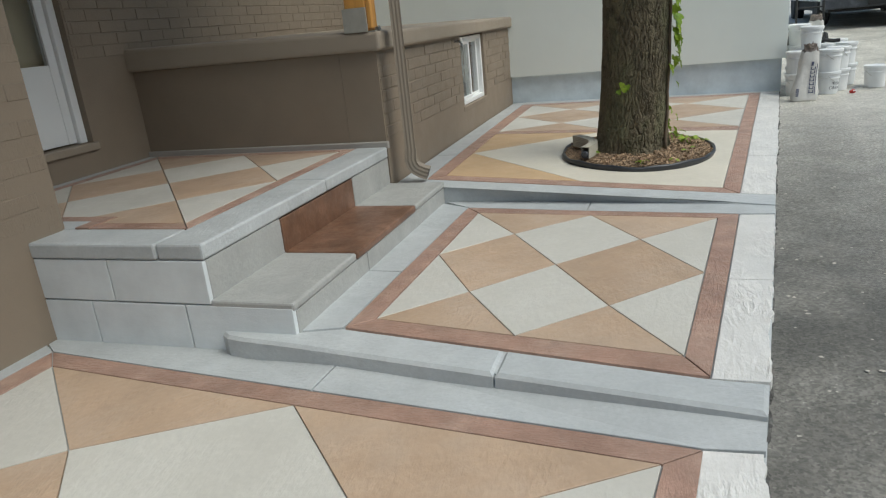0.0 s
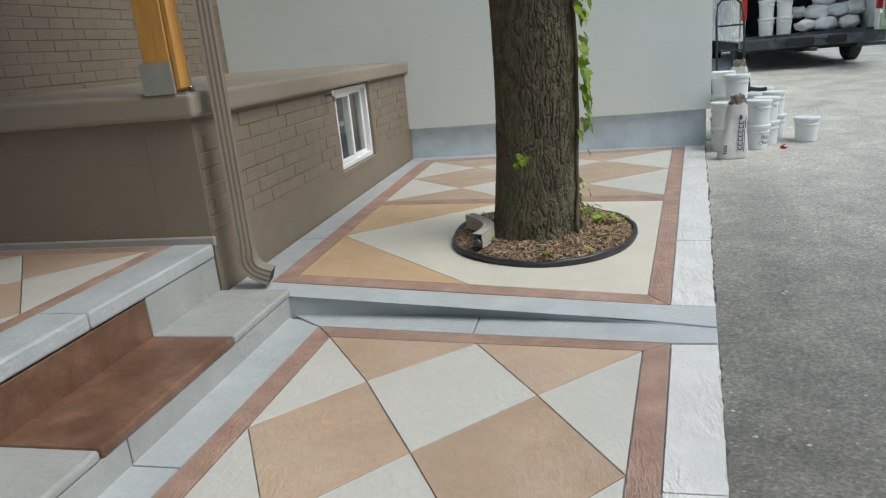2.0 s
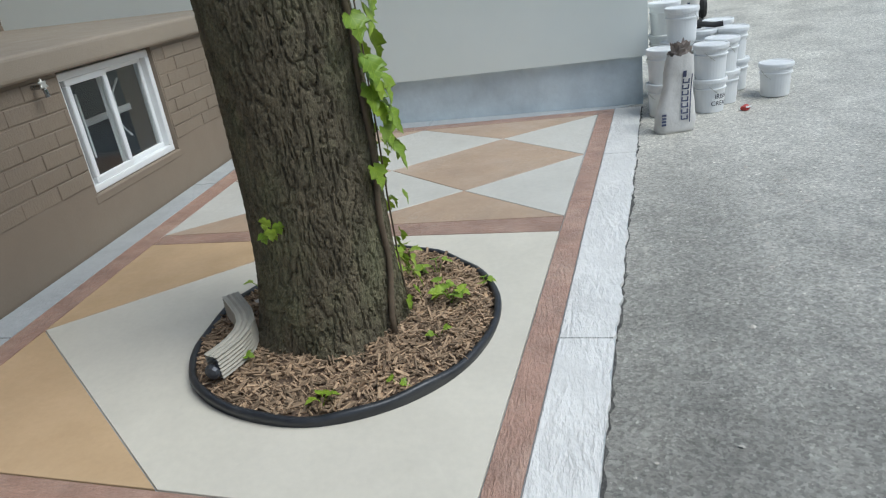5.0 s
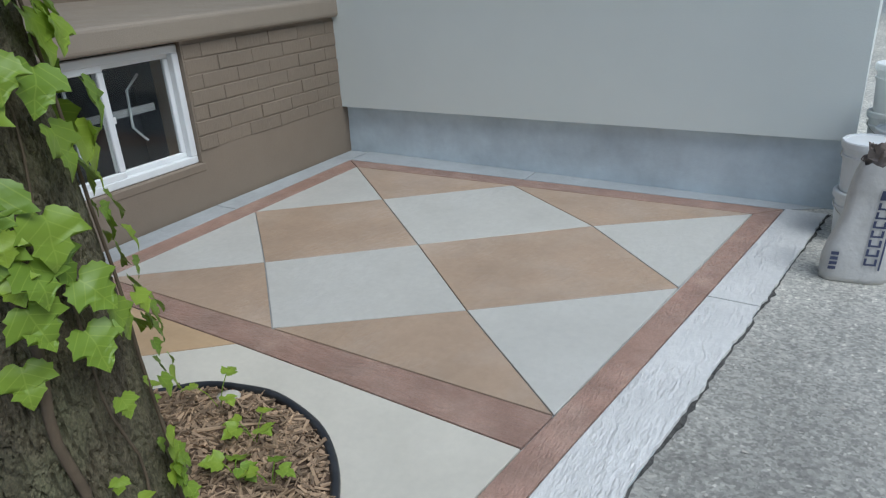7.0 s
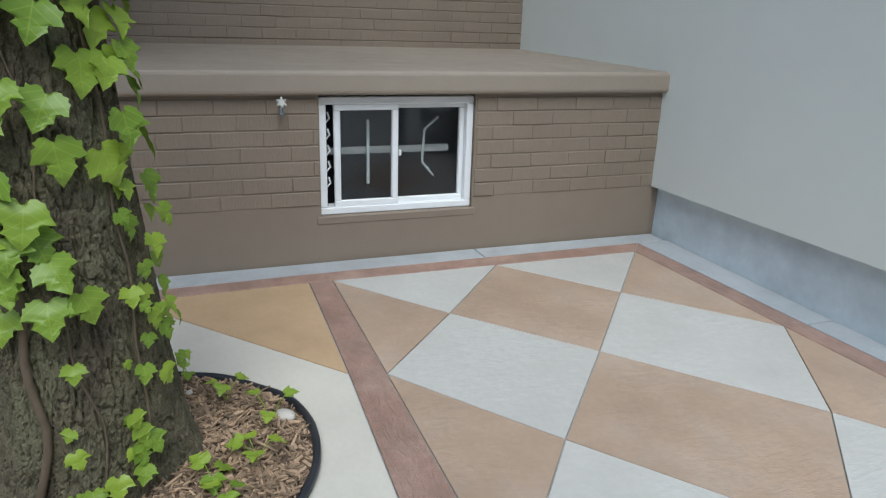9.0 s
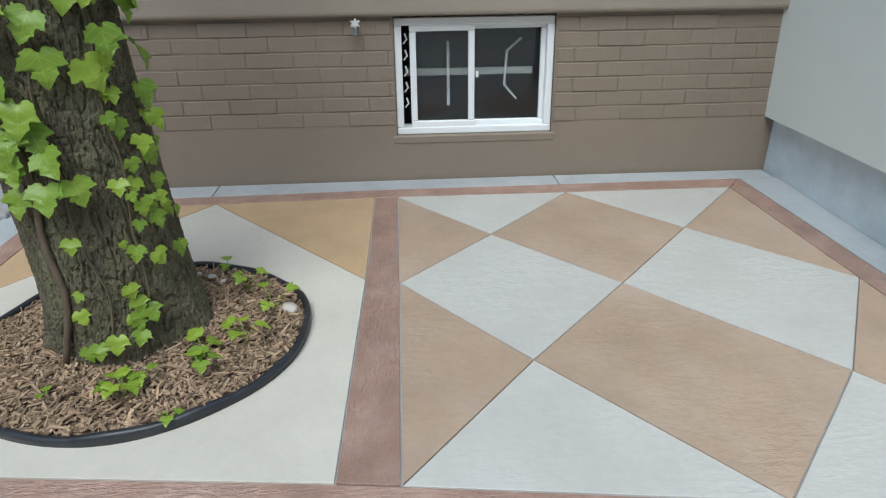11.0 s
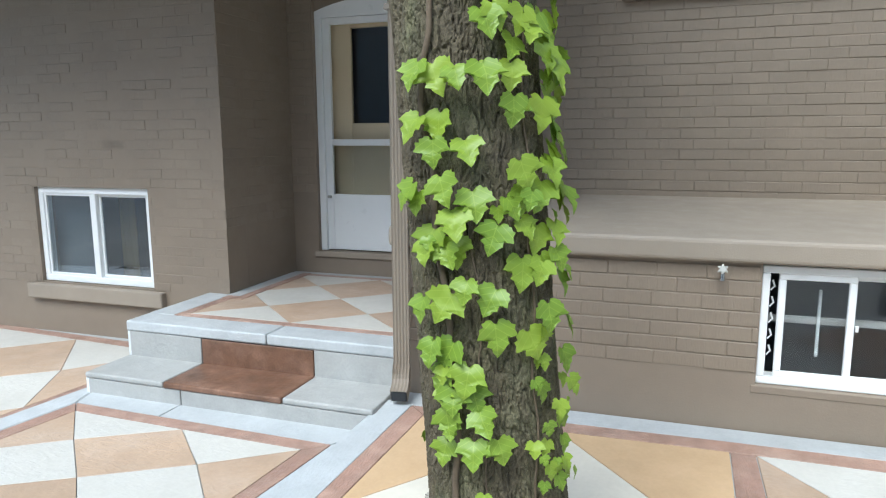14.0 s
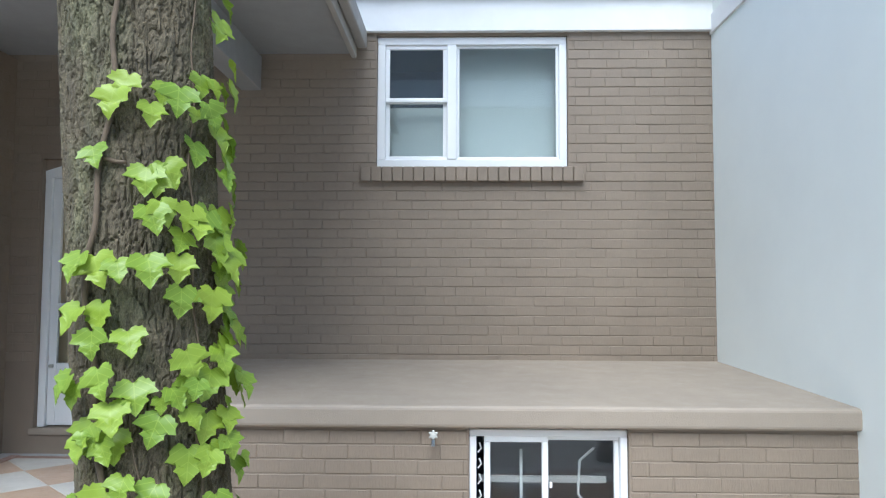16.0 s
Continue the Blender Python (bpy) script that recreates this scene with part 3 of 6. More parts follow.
paver("margin_piece", [(-0.885, 4.34), (-0.885, 4.118), (-0.105, 4.030), (RE(4.03), 4.03), (RE(4.16), 4.16), (-0.12, 4.20)], z_mid, M_CONC_X, slab_mid, gap=0.007)

# lower slab where the walk begins
low_out = [(-3.14, -4.0), (RE(-4) - 0.05, -4.0), (RE(2.15), 2.15), (-1.5, 2.36), (-2.12, 2.46), (-3.14, 2.46)]
slab_low = slab("pavement_lower", "lower stained concrete slab with large diamonds below a low step", low_out, lambda x, y: 0.047)
O = [(-3.02, 0.1), (-0.62, -0.15), (-0.355, 2.031), (-2.915, 2.308)]
I = [(-2.92, 0.20), (-0.73, -0.03), (-0.462, 1.949), (-2.800, 2.196)]
frame_strips(slab_low, O, I, z_low)
LP = [Vector(p) for p in I]
panel(slab_low, I, z_low, [(-1.72, 1.075), (-2.29, 0.61), (-1.20, 0.50), (-1.12, 1.53), (-2.235, 1.716)], [(LP[0] + LP[3]) / 2, (LP[1] + LP[2]) / 2, LP[3].lerp(LP[2], 0.4985), (LP[0] + LP[1]) / 2])
paver("margin_piece", [(-3.14, 2.46), (-2.915, 2.308), (-1.62, 2.168), (-1.58, 2.36), (-2.12, 2.46)], z_low, M_CONC_X, slab_low, gap=0.008)
paver("margin_piece", [(-1.58, 2.36), (-1.62, 2.168), (-0.355, 2.031), (RE(2.03), 2.03), (RE(2.15), 2.14)], z_low, M_CONC_X, slab_low, gap=0.008)
paver("margin_piece", [(-3.14, -0.1), (-3.02, 0.1), (-2.915, 2.308), (-3.14, 2.46)], z_low, M_CONC, slab_low, gap=0.006)
edge_piece(0.6, 2.03, -0.531, -0.361, z_low, slab_low)
edge_piece(-0.9, 0.6, -0.709, -0.531, z_low, slab_low)
paver("margin_piece", [(-3.14, -4.0), (RE(-4), -4.0), (RE(-0.9), -0.9), (-0.709, -0.9), (-0.62, -0.15), (-3.02, 0.1), (-3.14, -0.1)], z_low, M_CONC_X, slab_low, gap=0.006)

# ---- porch and steps ----
PZ, TZ = 0.495, 0.262
def flat(z):
    return lambda x, y: z
porch = thing("porch_platform", "raised grey concrete porch with stained diamond floor and block face", "porch", kind="structure")
part("core", boxes((-4.06, -2.17, 2.45, 4.35, -0.05, PZ - 0.06), (-2.18, -1.81, 2.47, 4.35, -0.05, TZ - 0.02)), M_GROUT, porch)
# near face in blocks
def block(x0, x1, z0, z1):
    part("block", box(bmesh.new(), x0 + 0.003, x1 - 0.003, 2.417, 2.46, z0 + 0.003, z1 - 0.003, bevel=0.002), M_BLOCK, porch)
for x0, x1 in ((-3.10, -2.62), (-2.62, -2.153)):
    block(x0, x1, 0.243, 0.427)
for x0, x1 in ((-3.10, -2.75), (-2.75, -2.28), (-2.28, -1.793)):
    block(x0, x1, 0.02, 0.242)
# risers
def riser(x, y0, y1, z0, z1, m=M_STEP):
    part("riser", box(bmesh.new(), x - 0.02, x, y0 + 0.003, y1 - 0.003, z0, z1, bevel=0.003), m, porch)
for y0, y1, m in ((2.435, 3.0, M_STEP), (3.0, 3.80, M_CARPET), (3.80, 4.35, M_STEP)):
    riser(-2.152, y0, y1, TZ - 0.004, 0.425 if m is M_STEP else 0.42, m)
riser(-1.793, 2.435, 3.12, 0.06, 0.224)
riser(-1.793, 3.12, 4.35, 0.06, 0.224)
# lower treads with rounded nose
def cap(y0, y1, x0, x1, z0, z1, m, name="tread"):
    part(name, box(bmesh.new(), x0, x1, y0 + 0.003, y1 - 0.003, z0, z1, bevel=0.010, seg=2), m, porch, smooth=False)
cap(2.415, 3.0, -2.160, -1.788, 0.227, TZ, M_STEP)
cap(3.0, 3.80, -2.158, -1.786, 0.225, TZ + 0.001, M_CARPET, "stained_tread")
cap(3.80, 4.35, -2.160, -1.788, 0.227, TZ, M_STEP)
# coping round the platform and its floor
cap(2.415, 3.48, -2.36, -2.146, 0.428, PZ, M_CONC, "coping")
cap(3.48, 4.35, -2.36, -2.146, 0.428, PZ, M_CONC, "coping")
part("coping", box(bmesh.new(), -3.13, -2.363, 2.412, 2.62, 0.428, PZ, bevel=0.010, seg=2), M_CONC_X, porch)
pf = flat(PZ)
X0, X1, Y0, Y1 = -4.0, -2.36, 2.66, 4.31
paver("margin_piece", [(-4.06, 2.53), (-3.10, 2.53), (-3.10, 2.62), (-3.20, 2.62), (-3.20, 2.64), (-4.06, 2.64)], pf, M_CONC_X, porch, gap=0.003)
paver("margin_piece", [(-4.06, 2.64), (-3.90, 2.64), (-3.90, 4.35), (-4.06, 4.35)], pf, M_CONC, porch, gap=0.003)
paver("margin_piece", [(-3.90, 4.33), (-2.36, 4.33), (-2.36, 4.35), (-3.90, 4.35)], pf, M_CONC_X, porch, gap=0.003)
O = [(-3.90, 2.64), (-2.36, 2.62), (-2.36, 4.33), (-3.90, 4.33)]
I = [(-3.83, 2.72), (-2.43, 2.70), (-2.43, 4.25), (-3.83, 4.25)]
frame_strips(porch, O, I, pf)
panel(porch, I, pf)

# the floor border steps back round the corner of the house block
nf = flat(PZ + 0.004)
paver("margin_piece", [(-3.90, 2.60), (-2.96, 2.60), (-2.96, 2.725), (-3.90, 2.725)], nf, M_CONC_X, porch, gap=0.002)
paver("border_strip", [(-3.90, 2.725), (-2.88, 2.725), (-2.88, 2.80), (-3.90, 2.80)], nf, M_TERRA_X, porch, gap=0.002)
paver("border_strip", [(-2.96, 2.625), (-2.88, 2.625), (-2.88, 2.725), (-2.96, 2.725)], nf, M_TERRA, porch, gap=0.002)

# ---- brick walls ----
CH, BL = 0.0745, 0.232      # course height and brick module
brick_mesh = {}
def brick_me(length):
    key = round(length, 3)
    if key not in brick_mesh:
        bm = bmesh.new()
        l, h, d, e = length / 2 - 0.0012, CH / 2 - 0.0026, 0.0055, 0.0032
        o = [bm.verts.new((sx * l, 0, sz * h)) for sx, sz in ((-1, -1), (1, -1), (1, 1), (-1, 1))]
        q = [bm.verts.new((sx * l, d - e, sz * h)) for sx, sz in ((-1, -1), (1, -1), (1, 1), (-1, 1))]
        t = [bm.verts.new((sx * (l - e), d, sz * (h - e))) for sx, sz in ((-1, -1), (1, -1), (1, 1), (-1, 1))]
        for k in range(4):
            j = (k + 1) % 4
            bm.faces.new((o[j], o[k], q[k], q[j]))
            bm.faces.new((q[j], q[k], t[k], t[j]))
        bm.faces.new(t[::-1])
        me = bpy.data.meshes.new("brick")
        bm.to_mesh(me)
        bm.free()
        me.materials.append(M_PAINT)
        brick_mesh[key] = me
    return brick_mesh[key]


def brickwork(parent, origin, along, out, u0, u1, z0, z1, holes=(), single=None, rng=None, sunk=0.0):
    """Courses of proud bricks on a wall face. Those inside single(u, z) are parts; the rest are one joined part."""
    rng = rng or random.Random(5)
    along, out = Vector(along), Vector(out)
    rot = Matrix((along, out, Vector((0, 0, 1)))).transposed().to_4x4()
    rows = int((z1 - z0) / CH + 1e-6)
    rest_v, rest_f = [], []
    n_single = 0
    for r in range(rows):
        zc = z0 + (r + 0.5) * CH
        u = u0 - (BL / 2 if r % 2 else 0) - 0.03 - rng.uniform(0, 0.035)
        spans = []
        while u < u1:
            spans.append((max(u, u0), min(u + BL, u1)))
            u += BL
        for hu0, hu1, hz0, hz1 in holes:
            if hz0 < zc < hz1:
                nxt = []
                for a, c in spans:
                    if c <= hu0 or a >= hu1:
                        nxt.append((a, c))
                    else:
                        if a < hu0 - 0.02:
                            nxt.append((a, hu0))
                        if c > hu1 + 0.02:
                            nxt.append((hu1, c))
                spans = nxt
        for a, c in spans:
            if c - a < 0.025:
                continue
            length = round((c - a) / 0.029) * 0.029 if c - a < BL - 0.003 else BL
            length = min(max(length, 0.029), c - a) if c - a < BL - 0.003 else BL
            me = brick_me(length)
            place = Vector(origin) + along * ((a + c) / 2) + Vector((0, 0, zc)) + out * (rng.uniform(-0.0036, 0.0014) - sunk)
            m = Matrix.Translation(place) @ rot @ Matrix.Rotation(rng.uniform(-0.011, 0.011), 4, 'Y')
            if single and n_single < 300 and single((a + c) / 2, zc):
                n_single += 1
                ob = new("brick", me)
                ob.parent = parent
                ob.matrix_basis = m
            else:
                k = len(rest_v)
                rest_v += [tuple(m @ v.co) for v in me.vertices]
                rest_f += [tuple(k + i for i in p.vertices) for p in me.polygons]
    if rest_v:
        me = bpy.data.meshes.new("bricks")
        me.from_pydata(rest_v, [], rest_f)
        me.materials.append(M_PAINT)
        ob = new("bricks", me)
        ob.parent = parent
        ob["kind"] = "stuff"


XL, XU, XB = -2.15, -3.97, -3.0      # faces of the low wall, the upper wall and the left-hand house block
YW = 8.15                             # face of the pale wall
# low wall below the ledge, with its window opening
wall_low = mesh_ob("wall_low_front", boxes((XL - 0.25, XL, 4.36, 6.198, 0.0, 1.08), (XL - 0.25, XL, 7.0, YW + 0.1, 0.0, 1.08),
                                           (XL - 0.25, XL, 6.198, 7.0, 0.0, 0.484)), M_RENDER)
tagged(wall_low, "low brown painted brick wall with smooth render base", "wall", kind="structure")
wall_side = mesh_ob("wall_porch_side", boxes((XU, XL - 0.252, 4.36, 4.56, 0.0, 1.079)), M_RENDER)
tagged(wall_side, "smooth dark brown painted wall beside the porch", "wall", kind="structure")
# cove at the foot of the porch wall
cove = mesh_ob("trim_cove", boxes((-4.06, -2.13, 4.337, 4.36, PZ - 0.01, PZ + 0.035), bevel=0.006), M_FASCIA)
tagged(cove, "thin grey skirting strip at the foot of the porch wall", "trim", kind="structure")
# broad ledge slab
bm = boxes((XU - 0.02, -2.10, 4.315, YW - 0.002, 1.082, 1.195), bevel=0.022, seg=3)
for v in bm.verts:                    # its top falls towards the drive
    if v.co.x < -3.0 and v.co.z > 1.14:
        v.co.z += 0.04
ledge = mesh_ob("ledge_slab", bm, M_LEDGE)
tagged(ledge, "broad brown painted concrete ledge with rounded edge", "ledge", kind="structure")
# upper wall
DY0, DY1, DZ0, DZ1 = 2.845, 3.87, 0.69, 2.80
UY0, UY1, UZ0, UZ1 = 5.495, 6.995, 2.73, 3.778
wall_up = mesh_ob("wall_upper", boxes((XU - 0.25, XU, 2.4, DY0, 0.0, 4.2), (XU - 0.25, XU, DY1, UY0, 0.0, 4.2), (XU - 0.25, XU, UY1, YW + 0.1, 0.0, 4.2),
                                      (XU - 0.25, XU, DY0, DY1, DZ1, 4.2), (XU - 0.25, XU, DY0, DY1, 0.0, DZ0), (XU - 0.25, XU, UY0, UY1, 0.0, UZ0), (XU - 0.25, XU, UY0, UY1, UZ1, 4.2)), M_RENDER)
tagged(wall_up, "brown painted brick house wall set back above the ledge", "wall", kind="structure")
# left-hand block of the house
BY0, BY1, BZ0, BZ1 = 0.735, 1.90, 0.483, 1.282
EY = 2.61
wall_blk = mesh_ob("wall_block_front", boxes((XB - 0.25, XB, -6.0, BY0, -0.2, 3.6), (XB - 0.25, XB, BY1, EY, -0.2, 3.6), (XB - 0.25, XB, BY0, BY1, -0.2, BZ0), (XB - 0.25, XB, BY0, BY1, BZ1, 3.6)), M_RENDER)
tagged(wall_blk, "brown painted brick front of the projecting house block", "wall", kind="structure")
wall_ret = mesh_ob("wall_block_return", boxes((XU, XB - 0.252, EY - 0.25, EY, 0.0, 3.6)), M_RENDER)
tagged(wall_ret, "brown painted brick return wall beside the door", "wall", kind="structure")
# pale wall with its foundation
wall_pale = mesh_ob("wall_pale", boxes((-5.5, 0.655, YW, YW + 0.3, 0.545, 5.2), (0.40, 0.655, YW + 0.3, 14.0, 0.545, 5.2)), M_STUCCO)
for v in wall_pale.data.vertices:     # not quite square to the house
    v.co.y += (v.co.x - 0.655) * 0.007
tagged(wall_pale, "tall smooth pale grey stucco wall", "wall", kind="structure")
bm = bmesh.new()
nx = 40
rows = []
for i in range(nx + 1):
    x = -2.3 + (0.62 + 2.3) * i / nx
    zt = 0.556 - 0.014 * i / nx
    rows.append([bm.verts.new((x, YW + 0.035 + 0.004 * noise.noise((x * 3, 0, 0)), zt)), bm.verts.new((x, YW + 0.03 + 0.006 * noise.noise((x * 4, 2, 0)), 0.3)), bm.verts.new((x, YW + 0.02, 0.05))])
for a, c in zip(rows, rows[1:]):
    for k in range(2):
        bm.faces.new((a[k], a[k + 1], c[k + 1], c[k]))
e = rows[-1]
back = [bm.verts.new((0.62, 14.0, v.co.z)) for v in e]
for k in range(2):
    bm.faces.new((e[k], e[k + 1], back[k + 1], back[k]))
bmesh.ops.recalc_face_normals(bm, faces=bm.faces)
foot = mesh_ob("wall_pale_foundation", bm, M_FOOT)
tagged(foot, "stained blue grey concrete foundation under the pale wall", "foundation", kind="structure")
part("board", boxes((-4.06, 0.655, YW - 0.045, YW + 0.02, 3.775, 3.93), bevel=0.004), M_TRIM, tagged(thing("trim_band", "white board along the pale wall below the roof", "trim", kind="structure"), kind="structure"))

# ---- roofs above ----
roof_main = thing("roof_main", "white boxed eave above the upper window", "roof", kind="structure")
part("frieze_board", boxes((XU, XU + 0.045, 5.3, YW - 0.022, 3.80, 4.08), bevel=0.004), M_TRIM, roof_main)
part("soffit", boxes((XU - 0.2, XU + 0.10, 2.6, YW - 0.025, 4.085, 4.13)), M_TRIM, roof_main)
part("roof_slope", boxes((XU - 3.0, XU + 0.12, -6.0, YW - 0.03, 4.2, 4.3)), M_ROOF, roof_main)
# outer overhang and block eave are unseen, extended to shade porch and steps
porch_roof = thing("porch_roof", "porch roof with grey soffit and taupe fascia, unseen overhang extended for shade", "roof", kind="structure")
part("soffit", boxes((XU + 0.05, -1.2, 2.54, 5.29, 3.62, 3.66)), M_SOFFIT, porch_roof)
part("soffit", boxes((XB - 0.9, -1.2, -6.0, 2.535, 3.605, 3.645)), M_SOFFIT, porch_roof)
part("fascia", boxes((XU + 0.05, -1.17, 5.30, 5.34, 3.585, 3.80), bevel=0.004), M_FASCIA, porch_roof)
part("gutter", boxes((XU + 0.05, -1.17, 5.345, 5.42, 3.66, 3.80), bevel=0.012, seg=2), M_FASCIA, porch_roof)
part("fascia", boxes((-1.165, -1.13, 2.56, 5.42, 3.585, 3.80), bevel=0.004), M_FASCIA, porch_roof)
part("fascia", boxes((-1.165, -1.13, -6.0, 2.55, 3.585, 3.80), bevel=0.004), M_FASCIA, porch_roof)
part("roof_slope", boxes((XU + 0.1, -1.14, 2.56, 5.34, 3.81, 3.87), (XU - 3.0, -1.14, -6.0, 2.55, 3.81, 3.87)), M_ROOF, porch_roof)
part("beam", boxes((XU + 0.01, -1.21, 4.42, 4.58, 3.34, 3.615), bevel=0.005), M_SOFFIT, porch_roof)

# timber post on the ledge corner
post = thing("timber_post", "fresh orange timber post with galvanised base on the ledge corner", "post")
part("shaft", boxes((-2.305, -2.17, 4.322, 4.442, 1.20, 3.335), bevel=0.006), M_TIMBER, post)
part("facing_board", boxes((-2.168, -2.14, 4.326, 4.41, 1.215, 3.335), bevel=0.004), M_TIMBER, post, "brighter orange board")
part("base_bracket", boxes((-2.318, -2.165, 4.309, 4.319, 1.197, 1.335), (-2.318, -2.165, 4.445, 4.457, 1.197, 1.335), (-2.318, -2.125, 4.325, 4.455, 1.195, 1.20)), M_STEEL, post, "beige metal bracket")
part("bolt", boxes((-2.135, -2.11, 4.36, 4.39, 1.195, 1.225), bevel=0.006), M_CHROME, post)

# ---- downspout ----
def pipe_section(w, d, ribs=5):
    pts = []
    for k in range(ribs * 2 + 1):
        pts.append((-w / 2 + w * k / (ribs * 2), -d / 2 + (0.004 if k % 2 else 0.0)))
    for k in range(1, ribs + 1):
        pts.append((w / 2 - (0.003 if k % 2 else 0.0), -d / 2 + d * k / (ribs + 1)))
    for k in range(ribs * 2 + 1):
        pts.append((w / 2 - w * k / (ribs * 2), d / 2 - (0.004 if k % 2 else 0.0)))
    for k in range(1, ribs + 1):
        pts.append((-w / 2 + (0.003 if k % 2 else 0.0), d / 2 - d * k / (ribs + 1)))
    return pts


def frame_of(tangent, side):
    t = Vector(tangent).normalized()
    s = (Vector(side) - t * t.dot(Vector(side))).normalized()
    return Matrix((s, t.cross(s), t)).transposed()


spout = thing("downspout", "taupe ribbed metal downspout running down the house corner", "downspout")
path = [(-2.02, 4.42, 3.62), (-2.02, 4.42, 0.46), (-2.02, 4.42, 0.40), (-2.010, 4.422, 0.362), (-1.990, 4.427, 0.335), (-1.958, 4.434, 0.315), (-1.920, 4.442, 0.300)]
tang = [Vector(path[min(i + 1, len(path) - 1)]) - Vector(path[max(i - 1, 0)]) for i in range(len(path))]
sec = pipe_section(0.085, 0.065)
part("pipe", sweep(sec, path[:3], [frame_of(t, (0.35, -0.94, 0)) for t in tang[:2]] + [frame_of(tang[1], (0.35, -0.94, 0))]), M_SPOUT, spout)
side = (0.2, -0.98, 0)
part("elbow", sweep(pipe_section(0.092, 0.072), path[1:], [frame_of(tang[1], (0.35, -0.94, 0))] + [frame_of(t, side) for t in tang[2:]]), M_SPOUT, spout)
for z in (2.3,):
    part("strap", boxes((-2.10, -1.972, 4.37, 4.47, z, z + 0.03), bevel=0.003), M_SPOUT, spout)
mf = frame_of(tang[-1], side)
# dark cap across the pipe end, painted for the shade inside it
bm = bmesh.new()
rim0, rim1 = [[bm.verts.new(Vector(path[-1]) + mf @ Vector((sx * 0.9, sy * 0.88, dz))) for sx, sy in pipe_section(0.092, 0.072)] for dz in (0.0015, -0.012)]
bm.faces.new(rim0)
for i in range(len(rim0)):
    bm.faces.new((rim0[i], rim1[i], rim1[(i + 1) % len(rim1)], rim0[(i + 1) % len(rim0)]))
part("dark_mouth", bm, M_DARK, spout, "dark cap standing in for the shade in the mouth")

# ---- windows and door ----
def ring_frame(x0, x1, y0, y1, z0, z1, w, bevel=0.004):
    return boxes((x0, x1, y0, y1, z0, z0 + w), (x0, x1, y0, y1, z1 - w, z1), (x0, x1, y0, y0 + w, z0 + w, z1 - w), (x0, x1, y1 - w, y1, z0 + w, z1 - w), bevel=bevel)


def pane(parent, x, y0, y1, z0, z1, glass=None):
    ob = part("pane", boxes((x - 0.003, x + 0.003, y0, y1, z0, z1)), glass or M_GLASS, parent)
    ob.visible_shadow = False
    return ob


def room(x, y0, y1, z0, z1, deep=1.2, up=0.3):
    """An added plain shell behind a window, open towards it, dark for an unlit room."""
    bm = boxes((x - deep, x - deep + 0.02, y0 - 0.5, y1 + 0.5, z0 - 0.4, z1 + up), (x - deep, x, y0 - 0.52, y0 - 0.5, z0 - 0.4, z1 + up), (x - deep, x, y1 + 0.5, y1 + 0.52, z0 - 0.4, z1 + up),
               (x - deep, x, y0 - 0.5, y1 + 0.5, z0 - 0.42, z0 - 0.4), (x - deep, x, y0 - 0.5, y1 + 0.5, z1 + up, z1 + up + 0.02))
    return tagged(mesh_ob("room_shell", bm, M_ROOM), "added plain shell behind a window, coloured dark for an unlit room", "room", kind="structure")


# basement window under the ledge
w1 = thing("window_1", "white vinyl sliding basement window with bent white bars", "window", kind="structure")
y0, y1, z0, z1 = 6.200, 6.998, 0.490, 1.068
xf = XL - 0.052
part("window_frame", ring_frame(xf - 0.06, xf + 0.03, y0, y1, z0, z1, 0.036), M_WHITE, w1)
sl = part("sash", ring_frame(xf - 0.005, xf + 0.022, y0 + 0.075, y0 + 0.40, z0 + 0.034, z1 - 0.034, 0.032), M_WHITE, w1)
pane(sl, xf + 0.006, y0 + 0.107, y0 + 0.368, z0 + 0.066, z1 - 0.066)
sr = part("sash", ring_frame(xf - 0.035, xf - 0.008, y0 + 0.375, y1 - 0.034, z0 + 0.034, z1 - 0.034, 0.026), M_WHITE, w1)
pane(sr, xf - 0.022, y0 + 0.40, y1 - 0.06, z0 + 0.06, z1 - 0.06)
part("latch", boxes((xf - 0.005, xf + 0.004, y0 + 0.408, y0 + 0.422, 0.77, 0.80), bevel=0.002), M_WHITE, w1)
part("window_sill", boxes((XL - 0.10, XL + 0.004, 6.175, 7.02, 0.445, 0.489), bevel=0.006), M_RENDER, w1, "brown rendered sill")
xb = xf - 0.11
part("bar", boxes((xb, xb + 0.012, y0 + 0.266, y0 + 0.280, z0 + 0.12, z1 - 0.13)), M_BAR, w1)
part("bar", boxes((xb - 0.02, xb - 0.008, y0 + 0.05, y1 - 0.08, 0.765, 0.800)), M_SOFFIT, w1)
part("bar", tube([(xb, y0 + 0.655, z1 - 0.12), (xb, y0 + 0.58, z1 - 0.185), (xb, y0 + 0.57, z0 + 0.22), (xb, y0 + 0.635, z0 + 0.145)], 0.007, 6), M_BAR, w1)
for zz in (0.62, 0.70, 0.78, 0.86, 0.94):
    part("bar", tube([(xb + 0.085, y0 + 0.045, zz), (xb + 0.085, y0 + 0.062, zz + 0.02), (xb + 0.085, y0 + 0.052, zz + 0.05)], 0.005, 5), M_WHITE, w1)
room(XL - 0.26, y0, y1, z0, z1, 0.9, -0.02)

